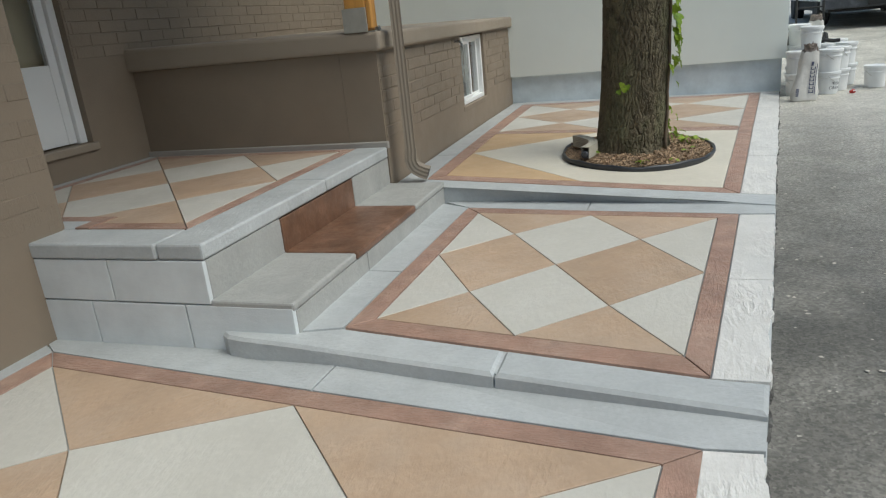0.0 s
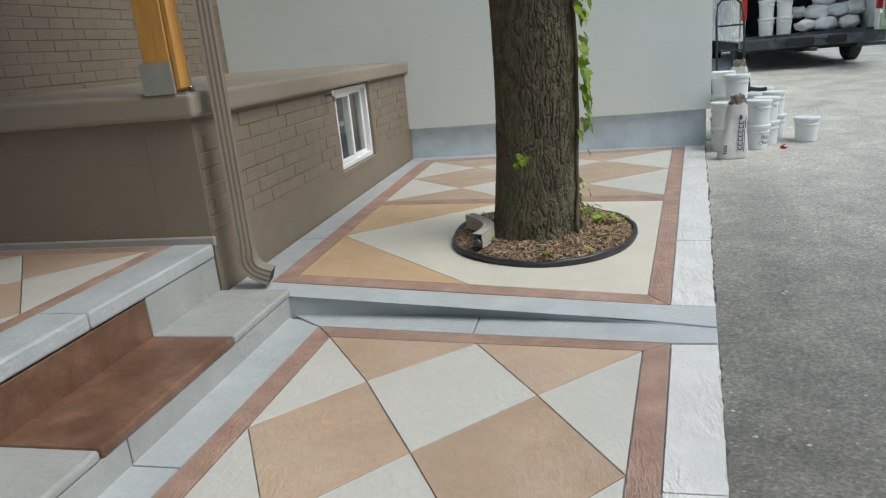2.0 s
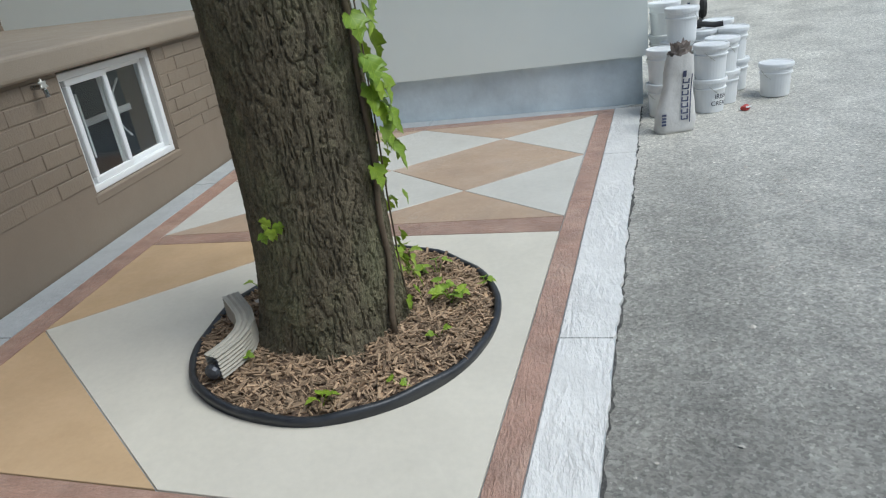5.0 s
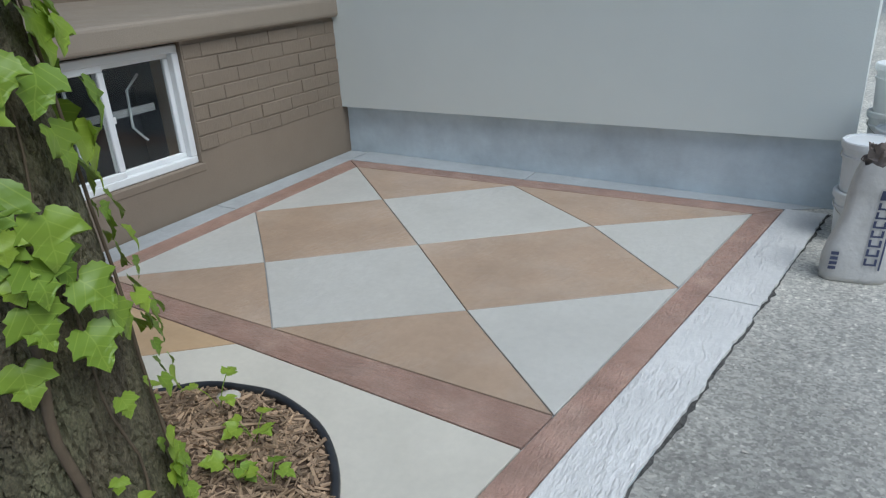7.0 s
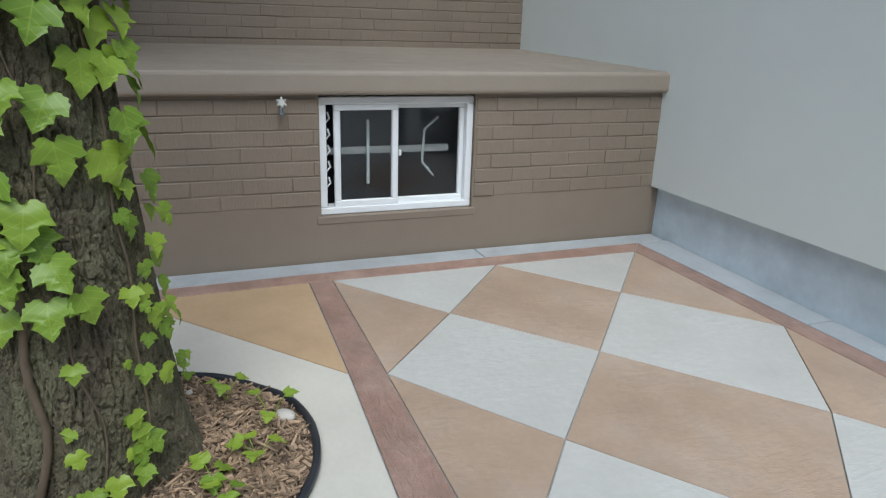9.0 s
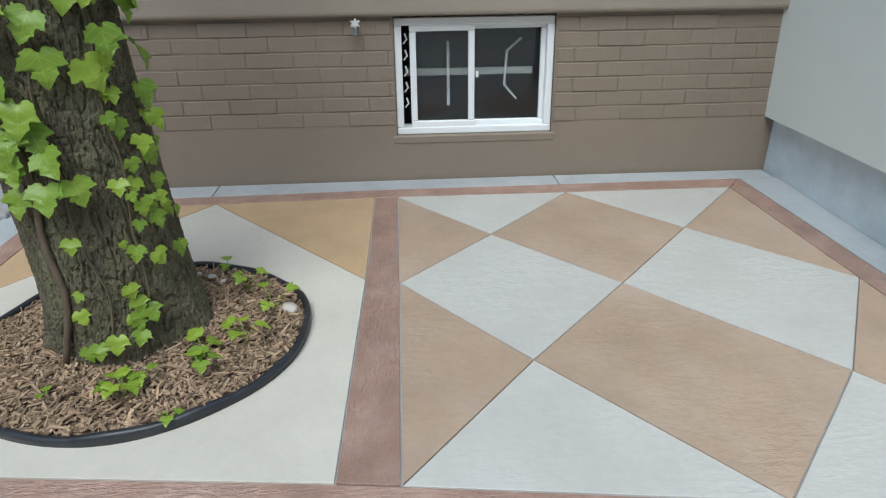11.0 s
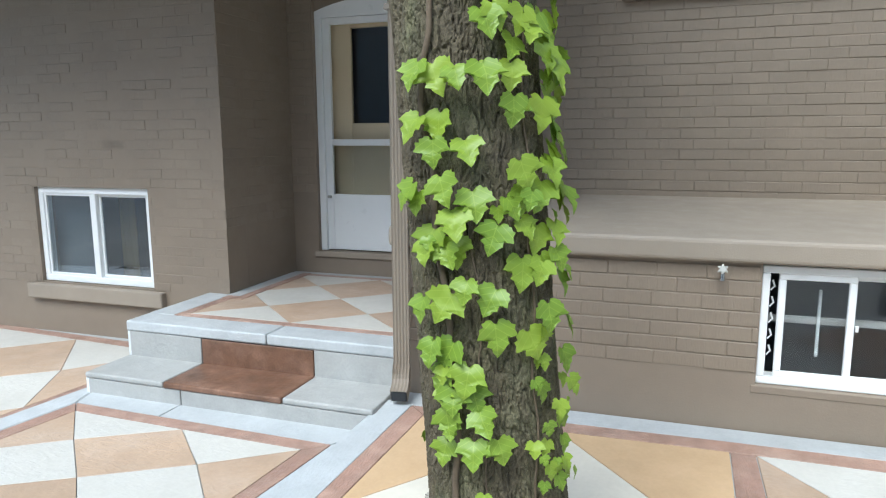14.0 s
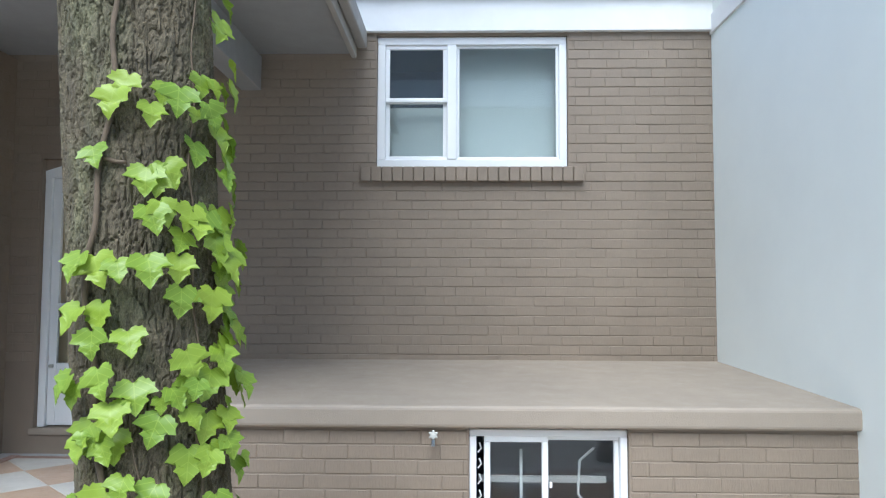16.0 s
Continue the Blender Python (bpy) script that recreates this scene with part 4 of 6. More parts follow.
# upper window
w2 = thing("window_2", "white vinyl double window with wide fixed pane", "window", kind="structure")
y0, y1, z0, z1 = UY0 + 0.003, UY1 - 0.003, UZ0 + 0.003, UZ1 - 0.003
xf = XU - 0.055
part("window_frame", ring_frame(xf - 0.07, xf + 0.035, y0, y1, z0, z1, 0.062), M_WHITE, w2)
part("mullion", boxes((xf - 0.06, xf + 0.04, 6.05, 6.125, z0 + 0.062, z1 - 0.062), bevel=0.004), M_WHITE, w2)
su = part("sash", ring_frame(xf - 0.01, xf + 0.02, y0 + 0.062, 6.05, 3.255, z1 - 0.062, 0.034), M_WHITE, w2)
pane(su, xf + 0.005, y0 + 0.096, 6.016, 3.289, z1 - 0.096, M_GLASS2)
sd = part("sash", ring_frame(xf - 0.04, xf - 0.012, y0 + 0.062, 6.05, z0 + 0.062, 3.285, 0.034), M_WHITE, w2)
pane(sd, xf - 0.026, y0 + 0.096, 6.016, z0 + 0.096, 3.251, M_GLASS2)
sf = part("sash", ring_frame(xf - 0.02, xf + 0.015, 6.125, y1 - 0.062, z0 + 0.062, z1 - 0.062, 0.022), M_WHITE, w2)
pane(sf, xf, 6.147, y1 - 0.084, z0 + 0.084, z1 - 0.084, M_GLASS2)
sill = thing("brick_sill", "brown painted brick sill below the upper window", "sill", kind="structure")
for k in range(21):
    u = 5.378 + k * 0.0825
    part("brick", boxes((XU - 0.02, XU + 0.055, u + 0.002, u + 0.0804, 2.612, 2.727), bevel=0.005), M_PAINT, sill)
blind = thing("window_blind", "pale grey roller blind behind the small lower pane", "blind")
part("fabric", boxes((XU - 0.20, XU - 0.195, 5.56, 6.10, 2.78, 3.25)), M_STUCCO, blind)
# added pale sheet standing in for the house reflected in the wide pane
part("fabric", boxes((XU - 0.22, XU - 0.215, 6.10, 6.97, 2.76, 3.78)), M_STUCCO, tagged(thing("net_curtain", "pale sheet standing in for the reflection in the wide upper pane", "curtain")))
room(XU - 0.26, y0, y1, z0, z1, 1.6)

# window of the projecting block
w3 = thing("window_3", "white vinyl sliding window low in the brown brick", "window", kind="structure")
y0, y1, z0, z1 = BY0 + 0.003, BY1 - 0.003, BZ0 + 0.003, BZ1 - 0.003
xf = XB - 0.06
part("window_frame", ring_frame(xf - 0.06, xf + 0.03, y0, y1, z0, z1, 0.052), M_WHITE, w3)
part("mullion", boxes((xf - 0.03, xf + 0.025, 1.292, 1.337, z0 + 0.052, z1 - 0.052), bevel=0.004), M_WHITE, w3)
sa = part("sash", ring_frame(xf - 0.005, xf + 0.02, y0 + 0.052, 1.292, z0 + 0.052, z1 - 0.052, 0.02), M_WHITE, w3)
pane(sa, xf + 0.005, y0 + 0.07, 1.274, z0 + 0.07, z1 - 0.07, M_GLASS2)
sb = part("sash", ring_frame(xf - 0.03, xf - 0.008, 1.337, y1 - 0.052, z0 + 0.052, z1 - 0.052, 0.024), M_WHITE, w3)
pane(sb, xf - 0.02, 1.36, y1 - 0.075, z0 + 0.075, z1 - 0.075, M_GLASS2)
part("window_sill", boxes((XB - 0.05, XB + 0.06, BY0 - 0.12, BY1 + 0.11, 0.345, 0.47), bevel=0.008), M_LEDGE, w3, "brown painted sill")
cur = thing("curtain", "ochre curtain hanging behind the sliding window", "curtain")
bm = bmesh.new()
prev = None
for i in range(25):
    yy = 1.337 + 0.16 * i / 24
    xx = XB - 0.30 + 0.02 * math.sin(i * 1.4)
    cv = [bm.verts.new((xx, yy, 0.45)), bm.verts.new((xx, yy, 1.30))]
    if prev:
        bm.faces.new((prev[0], cv[0], cv[1], prev[1]))
    prev = cv
bmesh.ops.solidify(bm, geom=list(bm.faces), thickness=0.006)
part("fabric", bm, M_CURTAIN, cur)
screen = thing("window_blind", "dark grey mesh screen behind the fixed pane", "blind")
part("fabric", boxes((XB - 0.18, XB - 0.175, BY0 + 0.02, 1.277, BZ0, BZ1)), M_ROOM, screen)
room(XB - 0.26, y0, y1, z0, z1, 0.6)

# storm door with arched head
door = thing("door_1", "white storm door over a cream door with glass above", "door", kind="structure")
xf = XU - 0.10
bm = boxes((xf - 0.08, xf + 0.06, DY0 + 0.002, DY0 + 0.06, DZ0 + 0.002, DZ1 - 0.14), (xf - 0.08, xf + 0.06, DY1 - 0.06, DY1 - 0.002, DZ0 + 0.002, DZ1 - 0.14), bevel=0.004)
n = 16
prev = None
ring = []
for k in range(n + 1):
    yy = DY0 + 0.002 + (DY1 - DY0 - 0.004) * k / n
    q = (2 * k / n - 1)
    zt = DZ1 - 0.002 - 0.09 * q * q
    ring.append([bm.verts.new((xx, yy, zz)) for xx, zz in ((xf + 0.06, zt), (xf + 0.06, DZ1 - 0.145), (xf - 0.08, DZ1 - 0.145), (xf - 0.08, zt))])
for a, c in zip(ring, ring[1:]):
    for k in range(4):
        bm.faces.new((a[k], a[(k + 1) % 4], c[(k + 1) % 4], c[k]))
bmesh.ops.recalc_face_normals(bm, faces=bm.faces)
part("door_frame", bm, M_WHITE, door)
part("arch_infill", boxes((xf - 0.075, xf + 0.052, DY0 + 0.001, DY1 - 0.001, DZ1 - 0.14, DZ1 - 0.001)), M_RENDER, door, "brown painted infill above the arch")
sd = part("storm_door", boxes((xf, xf + 0.035, DY0 + 0.062, DY0 + 0.125, DZ0 + 0.01, DZ1 - 0.147), (xf, xf + 0.035, DY1 - 0.125, DY1 - 0.062, DZ0 + 0.01, DZ1 - 0.147),
                              (xf, xf + 0.035, DY0 + 0.125, DY1 - 0.125, 1.60, 1.655), (xf, xf + 0.035, DY0 + 0.125, DY1 - 0.125, DZ1 - 0.20, DZ1 - 0.147), (xf + 0.003, xf + 0.032, DY0 + 0.125, DY1 - 0.125, DZ0 + 0.01, 1.185), bevel=0.003), M_WHITE, door)
pane(sd, xf + 0.015, DY0 + 0.125, DY1 - 0.125, 1.185, 1.60)
part("handle", boxes((xf + 0.036, xf + 0.06, DY0 + 0.075, DY0 + 0.11, 1.15, 1.175), bevel=0.005), M_STEEL, sd, "small metal handle")
xd = xf - 0.07
inner = part("inner_door", boxes((xd - 0.04, xd, DY0 + 0.06, DY0 + 0.27, DZ0 + 0.01, DZ1 - 0.14), (xd - 0.04, xd, DY1 - 0.27, DY1 - 0.06, DZ0 + 0.01, DZ1 - 0.14), (xd - 0.04, xd, DY0 + 0.27, DY1 - 0.27, DZ0 + 0.01, 1.79), (xd - 0.04, xd, DY0 + 0.27, DY1 - 0.27, 2.58, DZ1 - 0.14), bevel=0.004), M_DOORCREAM, door, "cream painted inner door")
pane(inner, xd - 0.02, DY0 + 0.27, DY1 - 0.27, 1.79, 2.58)
tagged(mesh_ob("door_sill", boxes((XU - 0.18, XU + 0.02, DY0 - 0.03, DY1 + 0.03, DZ0 - 0.05, DZ0 - 0.001), bevel=0.005), M_LEDGE), "brown painted door sill", "sill", kind="structure")
room(XU - 0.26, DY0, DY1, DZ0 + 0.4, DZ1, 1.0)
tagged(mesh_ob("trim_opposite", boxes((12.9, 12.998, -12, 22, 7.75, 8.65), bevel=0.01), M_TRIM), "white band along the house across the drive", "trim", kind="structure")
tagged(mesh_ob("wall_opposite", boxes((13.0, 13.3, -12, 22, -0.5, 9.8)), M_NEIGH), "plain pale brick wall across the drive", "wall", kind="structure")

# ---- tree ----
TB = Vector((-0.715, 5.33, 0.24))
def trunk_axis(z):
    h = z - 0.24
    q = min(h, 2.3)
    return Vector((-0.715 + 0.09 * q - 0.04 * q * q + 0.02 * (h - q), 5.321 - 0.06 * q - 0.008 * q * q - 0.08 * (h - q), z))
def trunk_r(z):
    h = z - 0.24
    q = min(max(h, 0.0), 2.3)
    return 0.232 - 0.028 * q + 0.011 * q * q + 0.035 * math.exp(-h / 0.12)
def bark(a, z):
    """Depth of the furrows at an angle and height."""
    x, y = math.cos(a) * 0.22, math.sin(a) * 0.22
    w = 0.010 * noise.noise((x * 12, y * 12, z * 7))
    v = 0.010 * noise.noise((x * 26, y * 26, z * 16 + 3.0))
    plate = abs(noise.noise(((x + w) * 44, (y - w) * 46, (z + v) * 9.5)))
    crack = abs(noise.noise(((x - w + v) * 66, (y + w) * 72, z * 26.0 + 7.0)))
    rough = noise.noise((x * 120, y * 120, z * 80))
    return 0.0120 * min(1.0, plate * 8.0) + 0.0065 * min(1.0, crack * 7.0) + 0.0022 * rough + 0.004 * noise.noise((x * 14, y * 14, z * 5))
tree = thing("tree", "large street tree with leaning furrowed trunk in a mulch bed", "tree")
bm = bmesh.new()
NA, NZ = 320, 560
prev = None
for k in range(NZ + 1):
    z = 0.22 + 3.9 * k / NZ
    c = trunk_axis(z)
    flare = 0.03 * math.exp(-(z - 0.24) / 0.10)
    ringv = []
    for i in range(NA):
        a = 2 * math.pi * i / NA
        r = trunk_r(z) - 0.022 + bark(a, z) + flare * 0.6 * math.sin(a * 5 + 1)
        ringv.append(bm.verts.new((c.x + r * math.cos(a), c.y + r * math.sin(a), z)))
    if prev:
        for i in range(NA):
            bm.faces.new((prev[i], prev[(i + 1) % NA], ringv[(i + 1) % NA], ringv[i]))
    prev = ringv
for k in range(13):
    z = 4.12 + 0.22 * (k + 1)
    c = trunk_axis(z)
    ringv = [bm.verts.new((c.x + 0.215 * math.cos(2 * math.pi * i / NA), c.y + 0.215 * math.sin(2 * math.pi * i / NA), z)) for i in range(NA)]
    for i in range(NA):
        bm.faces.new((prev[i], prev[(i + 1) % NA], ringv[(i + 1) % NA], ringv[i]))
    prev = ringv
part("trunk", bm, M_BARK, tree)
rng = random.Random(11)
top = trunk_axis(6.9)
limb_ends = []
for k in range(7):
    a = k * 0.9 + rng.uniform(-0.2, 0.2)
    ln = rng.uniform(2.0, 3.0)
    pts = [top + Vector((0, 0, -0.15))]
    for s in range(1, 6):
        f = s / 5
        pts.append(top + Vector((math.cos(a) * ln * f * 0.9, math.sin(a) * ln * f * 0.9, ln * 0.75 * f ** 0.8)) + Vector((rng.uniform(-.1, .1), rng.uniform(-.1, .1), 0)))
    limb_ends.append(pts)
    part("limb", tube(pts, 0.14, 10, 0.2), M_BARK, tree, smooth=True)
cv, cf = [], []
for k in range(2600):
    pts = rng.choice(limb_ends)
    p = pts[rng.randint(2, 5)] + Vector((rng.gauss(0, 0.55), rng.gauss(0, 0.55), rng.gauss(0.2, 0.4)))
    if p.z < 7.0:
        continue
    e = Euler((rng.uniform(-0.7, 0.7), rng.uniform(-0.7, 0.7), rng.uniform(0, 6.28))).to_matrix()
    s = rng.uniform(0.05, 0.09)
    b0 = len(cv)
    cv += [tuple(p + e @ Vector(q) * s) for q in ((0, -1, 0), (0.6, 0, 0.15), (0, 1, 0), (-0.6, 0, 0.15))]
    cf += [(b0, b0 + 1, b0 + 2), (b0, b0 + 2, b0 + 3)]
me = bpy.data.meshes.new("crown")
me.from_pydata(cv, [], cf)
me.materials.append(M_LEAF2)
crown = new("crown", me)
crown.parent = tree

# ---- climbing vine ----
def leaf_mesh(name, seed, lobes=1.0):
    """A three-lobed toothed leaf, folded along its midrib and drooping at the tip; the stalk meets it at the origin."""
    r = random.Random(seed)
    half = [(0.03, -0.03), (0.15, -0.15), (0.29, -0.17), (0.39, -0.09), (0.48, -0.08), (0.50, 0.05), (0.61, 0.09), (0.60, 0.23), (0.72, 0.42), (0.56, 0.42),
            (0.45, 0.41), (0.35, 0.46), (0.36, 0.57), (0.41, 0.67), (0.28, 0.73), (0.19, 0.87), (0.0, 1.08)]
    bm = bmesh.new()
    def lift(x, y):
        return 0.18 * abs(x) - 0.28 * (y - 0.25) ** 2 + 0.05 * math.sin(7 * x + seed) * abs(x) + 0.03 * math.sin(9 * y + seed)
    mid = [(0.0, -0.02 + 1.1 * k / 16) for k in range(17)]
    M = [bm.verts.new((x, y, lift(x, y))) for x, y in mid[:-1]]
    tip = bm.verts.new((0, 1.08, lift(0, 1.08)))
    for sgn in (-1, 1):
        outer = []
        for x, y in half[:-1]:
            x2, y2 = x * sgn * (1 + r.uniform(-0.07, 0.07)), y + r.uniform(-0.02, 0.02)
            outer.append(bm.verts.new((x2, y2, lift(x2, y2))))
        inn = [bm.verts.new(((o.co.x) * 0.5, (o.co.y + m.co.y) * 0.5, lift(o.co.x * 0.5, (o.co.y + m.co.y) * 0.5) - 0.02)) for o, m in zip(outer, M)]
        outer.append(tip)
        M2 = M + [tip]
        inn2 = inn + [tip]
        for k in range(len(M2) - 1):
            for qa, qc in ((M2, inn2), (inn2, outer)):
                vs4 = []
                for v in (qa[k], qc[k], qc[k + 1], qa[k + 1]):
                    if v not in vs4:
                        vs4.append(v)
                if len(vs4) >= 3:
                    try:
                        bm.faces.new(vs4 if sgn > 0 else vs4[::-1])
                    except ValueError:
                        pass
    me = bpy.data.meshes.new(name)
    bm.to_mesh(me)
    bm.free()
    me.materials.append(M_LEAF)
    for p in me.polygons:
        p.use_smooth = True
    return me
leaf_meshes = [leaf_mesh("leaf", s) for s in range(6)]
vine = thing("climbing_vine", "bright green lobed vine climbing the tree trunk", "vine")
def on_trunk(deg, z, off=0.0):
    """A point on the bark; degrees turn from the drive side towards the far side."""
    a = radians(deg)
    c = trunk_axis(z)
    r = trunk_r(z) + off
    return Vector((c.x + r * math.cos(a), c.y + r * math.sin(a), z)), Vector((math.cos(a), math.sin(a), 0))
rng = random.Random(4)
def stem(path, rad):
    pts = []
    for (d0, z0), (d1, z1) in zip(path, path[1:]):
        k = max(3, int(abs(z1 - z0) / 0.06))
        for i in range(k):
            f = i / k
            pts.append(on_trunk(d0 + (d1 - d0) * f + 2.5 * math.sin((z0 + (z1 - z0) * f) * 17), z0 + (z1 - z0) * f, 0.006)[0])
    part("stem", tube(pts, rad, 7, 0.6), M_VINE, vine, smooth=True)
stem([(-25, 0.24), (-15, 0.5), (-13, 0.75), (-10, 1.0), (-14, 1.4), (-18, 1.75), (-16, 1.88), (-11, 1.95), (0, 2.16), (7, 2.33), (12, 2.58), (11, 3.0), (12, 3.5)], 0.0105)
stem([(2, 2.13), (10, 2.12), (20, 2.12)], 0.0075)
stem([(30, 0.26), (46, 0.6), (52, 1.0), (58, 1.5), (60, 2.2), (72, 2.9)], 0.004)
stem([(10, 0.26), (14, 0.5), (8, 0.8), (14, 1.2), (10, 1.6)], 0.0035)
def leaf(deg, z, size):
    p, nrm = on_trunk(deg + rng.uniform(-2, 2), z, rng.uniform(0.015, 0.06))
    tang = Vector((-nrm.y, nrm.x, 0))
    down = Vector((0, 0, -1))
    sw = rng.uniform(-0.5, 0.5)
    y = (down * math.cos(sw) + tang * math.sin(sw) + nrm * (0.25 + rng.uniform(-0.1, 0.35))).normalized()
    zax = (nrm + Vector((0, 0, 0.55)) + tang * rng.uniform(-0.35, 0.35))
    zax = (zax - y * zax.dot(y)).normalized()
    x = y.cross(zax)
    ob = new("leaf", rng.choice(leaf_meshes))
    ob.parent = vine
    m = Matrix((x, y, zax)).transposed().to_4x4()
    ob.matrix_basis = Matrix.Translation(p) @ m @ Matrix.Diagonal((size, size, size, 1))
# leaves along the three strands: angle round the trunk and height
HIGH_LEAVES = ((20, 2.33), (12, 2.28), (40, 2.32), (47, 2.3), (28, 2.25), (65, 2.37), (109, 2.38), (-7, 2.13), (70, 2.28), (59, 2.16), (82, 2.22), (108, 2.17), (38, 2.09), (28, 2.07), (77, 2.09), (108, 2.06), (26, 1.96), (34, 1.98), (52, 1.97), (66, 1.96), (48, 1.9), (73, 1.88), (81, 1.94), (92, 2.65), (82, 2.56), (97, 2.45), (100, 2.27))
CHEST_LEAVES = ((-14, 1.83), (-2, 1.82), (11, 1.82), (26, 1.82), (44, 1.83), (44, 1.74), (65, 1.73), (82, 1.78), (107, 1.79), (75, 1.82), (-3, 1.7), (11, 1.63), (-8, 1.63), (-18, 1.69), (44, 1.57), (68, 1.57), (-1, 1.53), (-22, 1.51), (13, 1.49), (36, 1.48), (49, 1.5), (27, 1.4), (1, 1.44), (48, 1.42), (60, 1.39), (77, 1.4), (64, 1.51), (-15, 1.38), (0, 1.36), (59, 1.3), (72, 1.33), (100, 1.62), (95, 1.45), (88, 1.5))
WAIST_LEAVES = ((-19, 1.36), (-4, 1.35), (48, 1.3), (62, 1.31), (9, 1.26), (24, 1.23), (-22, 1.2), (-5, 1.21), (56, 1.18), (22, 1.13), (44, 1.1), (-17, 1.08), (-4, 1.07), (-12, 1.0), (4, 1.01), (-6, 0.95), (5, 0.95), (-10, 0.88), (9, 0.89), (4, 0.8), (21, 0.81), (-16, 0.77), (88, 1.25), (92, 1.12), (85, 1.02))
LOW_LEAVES = ((10, 0.66), (58, 1.04), (54, 0.95), (53, 0.85), (41, 0.8), (53, 0.79), (50, 0.73), (57, 0.68), (42, 0.6), (51, 0.57), (73, 0.56), (29, 0.49), (-1, 0.44), (27, 0.39), (37, 0.4), (29, 0.34), (5, 0.32), (-5, 0.3), (69, 0.85), (72, 0.78), (64, 0.9), (78, 0.95), (62, 0.74), (75, 0.68), (33, 0.44), (14, 0.34))
for strand in (HIGH_LEAVES, CHEST_LEAVES, WAIST_LEAVES, LOW_LEAVES):
    for d, z in strand:
        s = (0.050 if strand is LOW_LEAVES else 0.077) * rng.uniform(0.8, 1.15)
        leaf(d, z + s * 0.45, s)
        if rng.random() < (0.7 if strand is LOW_LEAVES else 0.3):
            leaf(d + rng.gauss(0, 6), z + s * 0.45 + rng.gauss(0, 0.025), s * rng.uniform(0.5, 0.8))
for k in range(18):
    leaf(rng.uniform(74, 112), rng.uniform(1.5, 2.42), 0.078 * rng.uniform(0.75, 1.15))
for k in range(5):
    leaf(-100 + rng.gauss(0, 4), 0.70 + rng.gauss(0, 0.02), 0.032)

# ---- mulch bed ----
BC, BRX, BRY = Vector((-0.652, 5.36)), 0.49, 0.540
bed = thing("mulch_bed", "oval bed of brown wood chip mulch round the tree", "mulch bed")
def bed_f(a):
    """The bed's egg outline, shaped to fit the camera's views, fuller towards the steps."""
    d = math.degrees(a) % 360
    return 1 + 0.115 * math.exp(-((d - 215) / 40) ** 2) - 0.02 * math.exp(-((d - 318) / 26) ** 2)
def bed_z(x, y):
    q = ((x - BC.x) / BRX) ** 2 + ((y - BC.y) / BRY) ** 2
    return z_up(x, y) + 0.012 + 0.035 * max(0, 1 - q)
bm = bmesh.new()
prev = None
for k in range(13):
    f = 1 - k / 12
    row = []
    for i in range(64):
        a = 2 * math.pi * i / 64
        x, y = BC.x + BRX * f * bed_f(a) * math.cos(a), BC.y + BRY * f * bed_f(a) * math.sin(a)
        row.append(bm.verts.new((x, y, bed_z(x, y) + 0.012 * noise.noise((x * 14, y * 14, 0)))))
    if prev:
        for i in range(64):
            bm.faces.new((prev[i], prev[(i + 1) % 64], row[(i + 1) % 64], row[i]))
    prev = row
part("soil", bm, M_MULCH, bed)
rng = random.Random(9)
cv, cf = [], []
for k in range(6200):
    a, f = rng.uniform(0, 6.283), math.sqrt(rng.random()) * 0.965
    x, y = BC.x + BRX * f * bed_f(a) * math.cos(a), BC.y + BRY * f * bed_f(a) * math.sin(a)
    if (Vector((x, y)) - Vector((TB.x, TB.y))).length < 0.24:
        continue
    L, W, H = rng.uniform(0.005, 0.028), rng.uniform(0.0012, 0.0055), rng.uniform(0.001, 0.0035)
    m = Euler((rng.gauss(0, 0.3), rng.gauss(0, 0.35), rng.uniform(0, 6.28))).to_matrix()
    c = Vector((x, y, bed_z(x, y) + rng.uniform(0.0, 0.016)))
    b0 = len(cv)
    tp = rng.uniform(0.4, 1.0)
    for sx, sy, sz in ((-1, -1, -1), (1, -tp, -1), (1, tp, -1), (-1, 1, -1), (-1, -1, 1), (1, -tp, 1), (1, tp, 1), (-1, 1, 1)):
        cv.append(tuple(c + m @ Vector((sx * L, sy * W, sz * H))))
    cf += [tuple(b0 + i for i in q) for q in ((0, 3, 2, 1), (4, 5, 6, 7), (0, 1, 5, 4), (1, 2, 6, 5), (2, 3, 7, 6), (3, 0, 4, 7))]
me = bpy.data.meshes.new("mulch_litter")
me.from_pydata(cv, [], cf)
me.materials.append(M_CHIP)
chips = new("mulch_litter", me)
chips.parent = bed
chips["kind"] = "stuff"
edge = thing("bed_edging", "black plastic edging ring round the mulch bed", "edging")
bm = bmesh.new()
secn = [(-0.006, -0.02), (0.007, -0.02), (0.007, 0.022), (0.013, 0.032), (0.010, 0.044), (0.0, 0.048), (-0.010, 0.044), (-0.012, 0.033), (-0.006, 0.024)]
rows = []
for i in range(96):
    a = 2 * math.pi * i / 96
    wob = bed_f(a) + 0.008 * math.sin(3 * a + 1) + 0.005 * math.sin(7 * a)
    ca, sa = math.cos(a), math.sin(a)
    base = Vector((BC.x + BRX * wob * ca, BC.y + BRY * wob * sa, 0))
    zb = z_up(base.x, base.y) + 0.004 * math.sin(5 * a) + 0.003 * math.sin(13 * a) - 0.014
    rows.append([bm.verts.new((base.x + ca * u, base.y + sa * u, zb + v)) for u, v in secn])
for i in range(96):
    a, c = rows[i], rows[(i + 1) % 96]
    for k in range(len(secn)):
        j = (k + 1) % len(secn)
        bm.faces.new((a[k], c[k], c[j], a[j]))
bmesh.ops.recalc_face_normals(bm, faces=bm.faces)
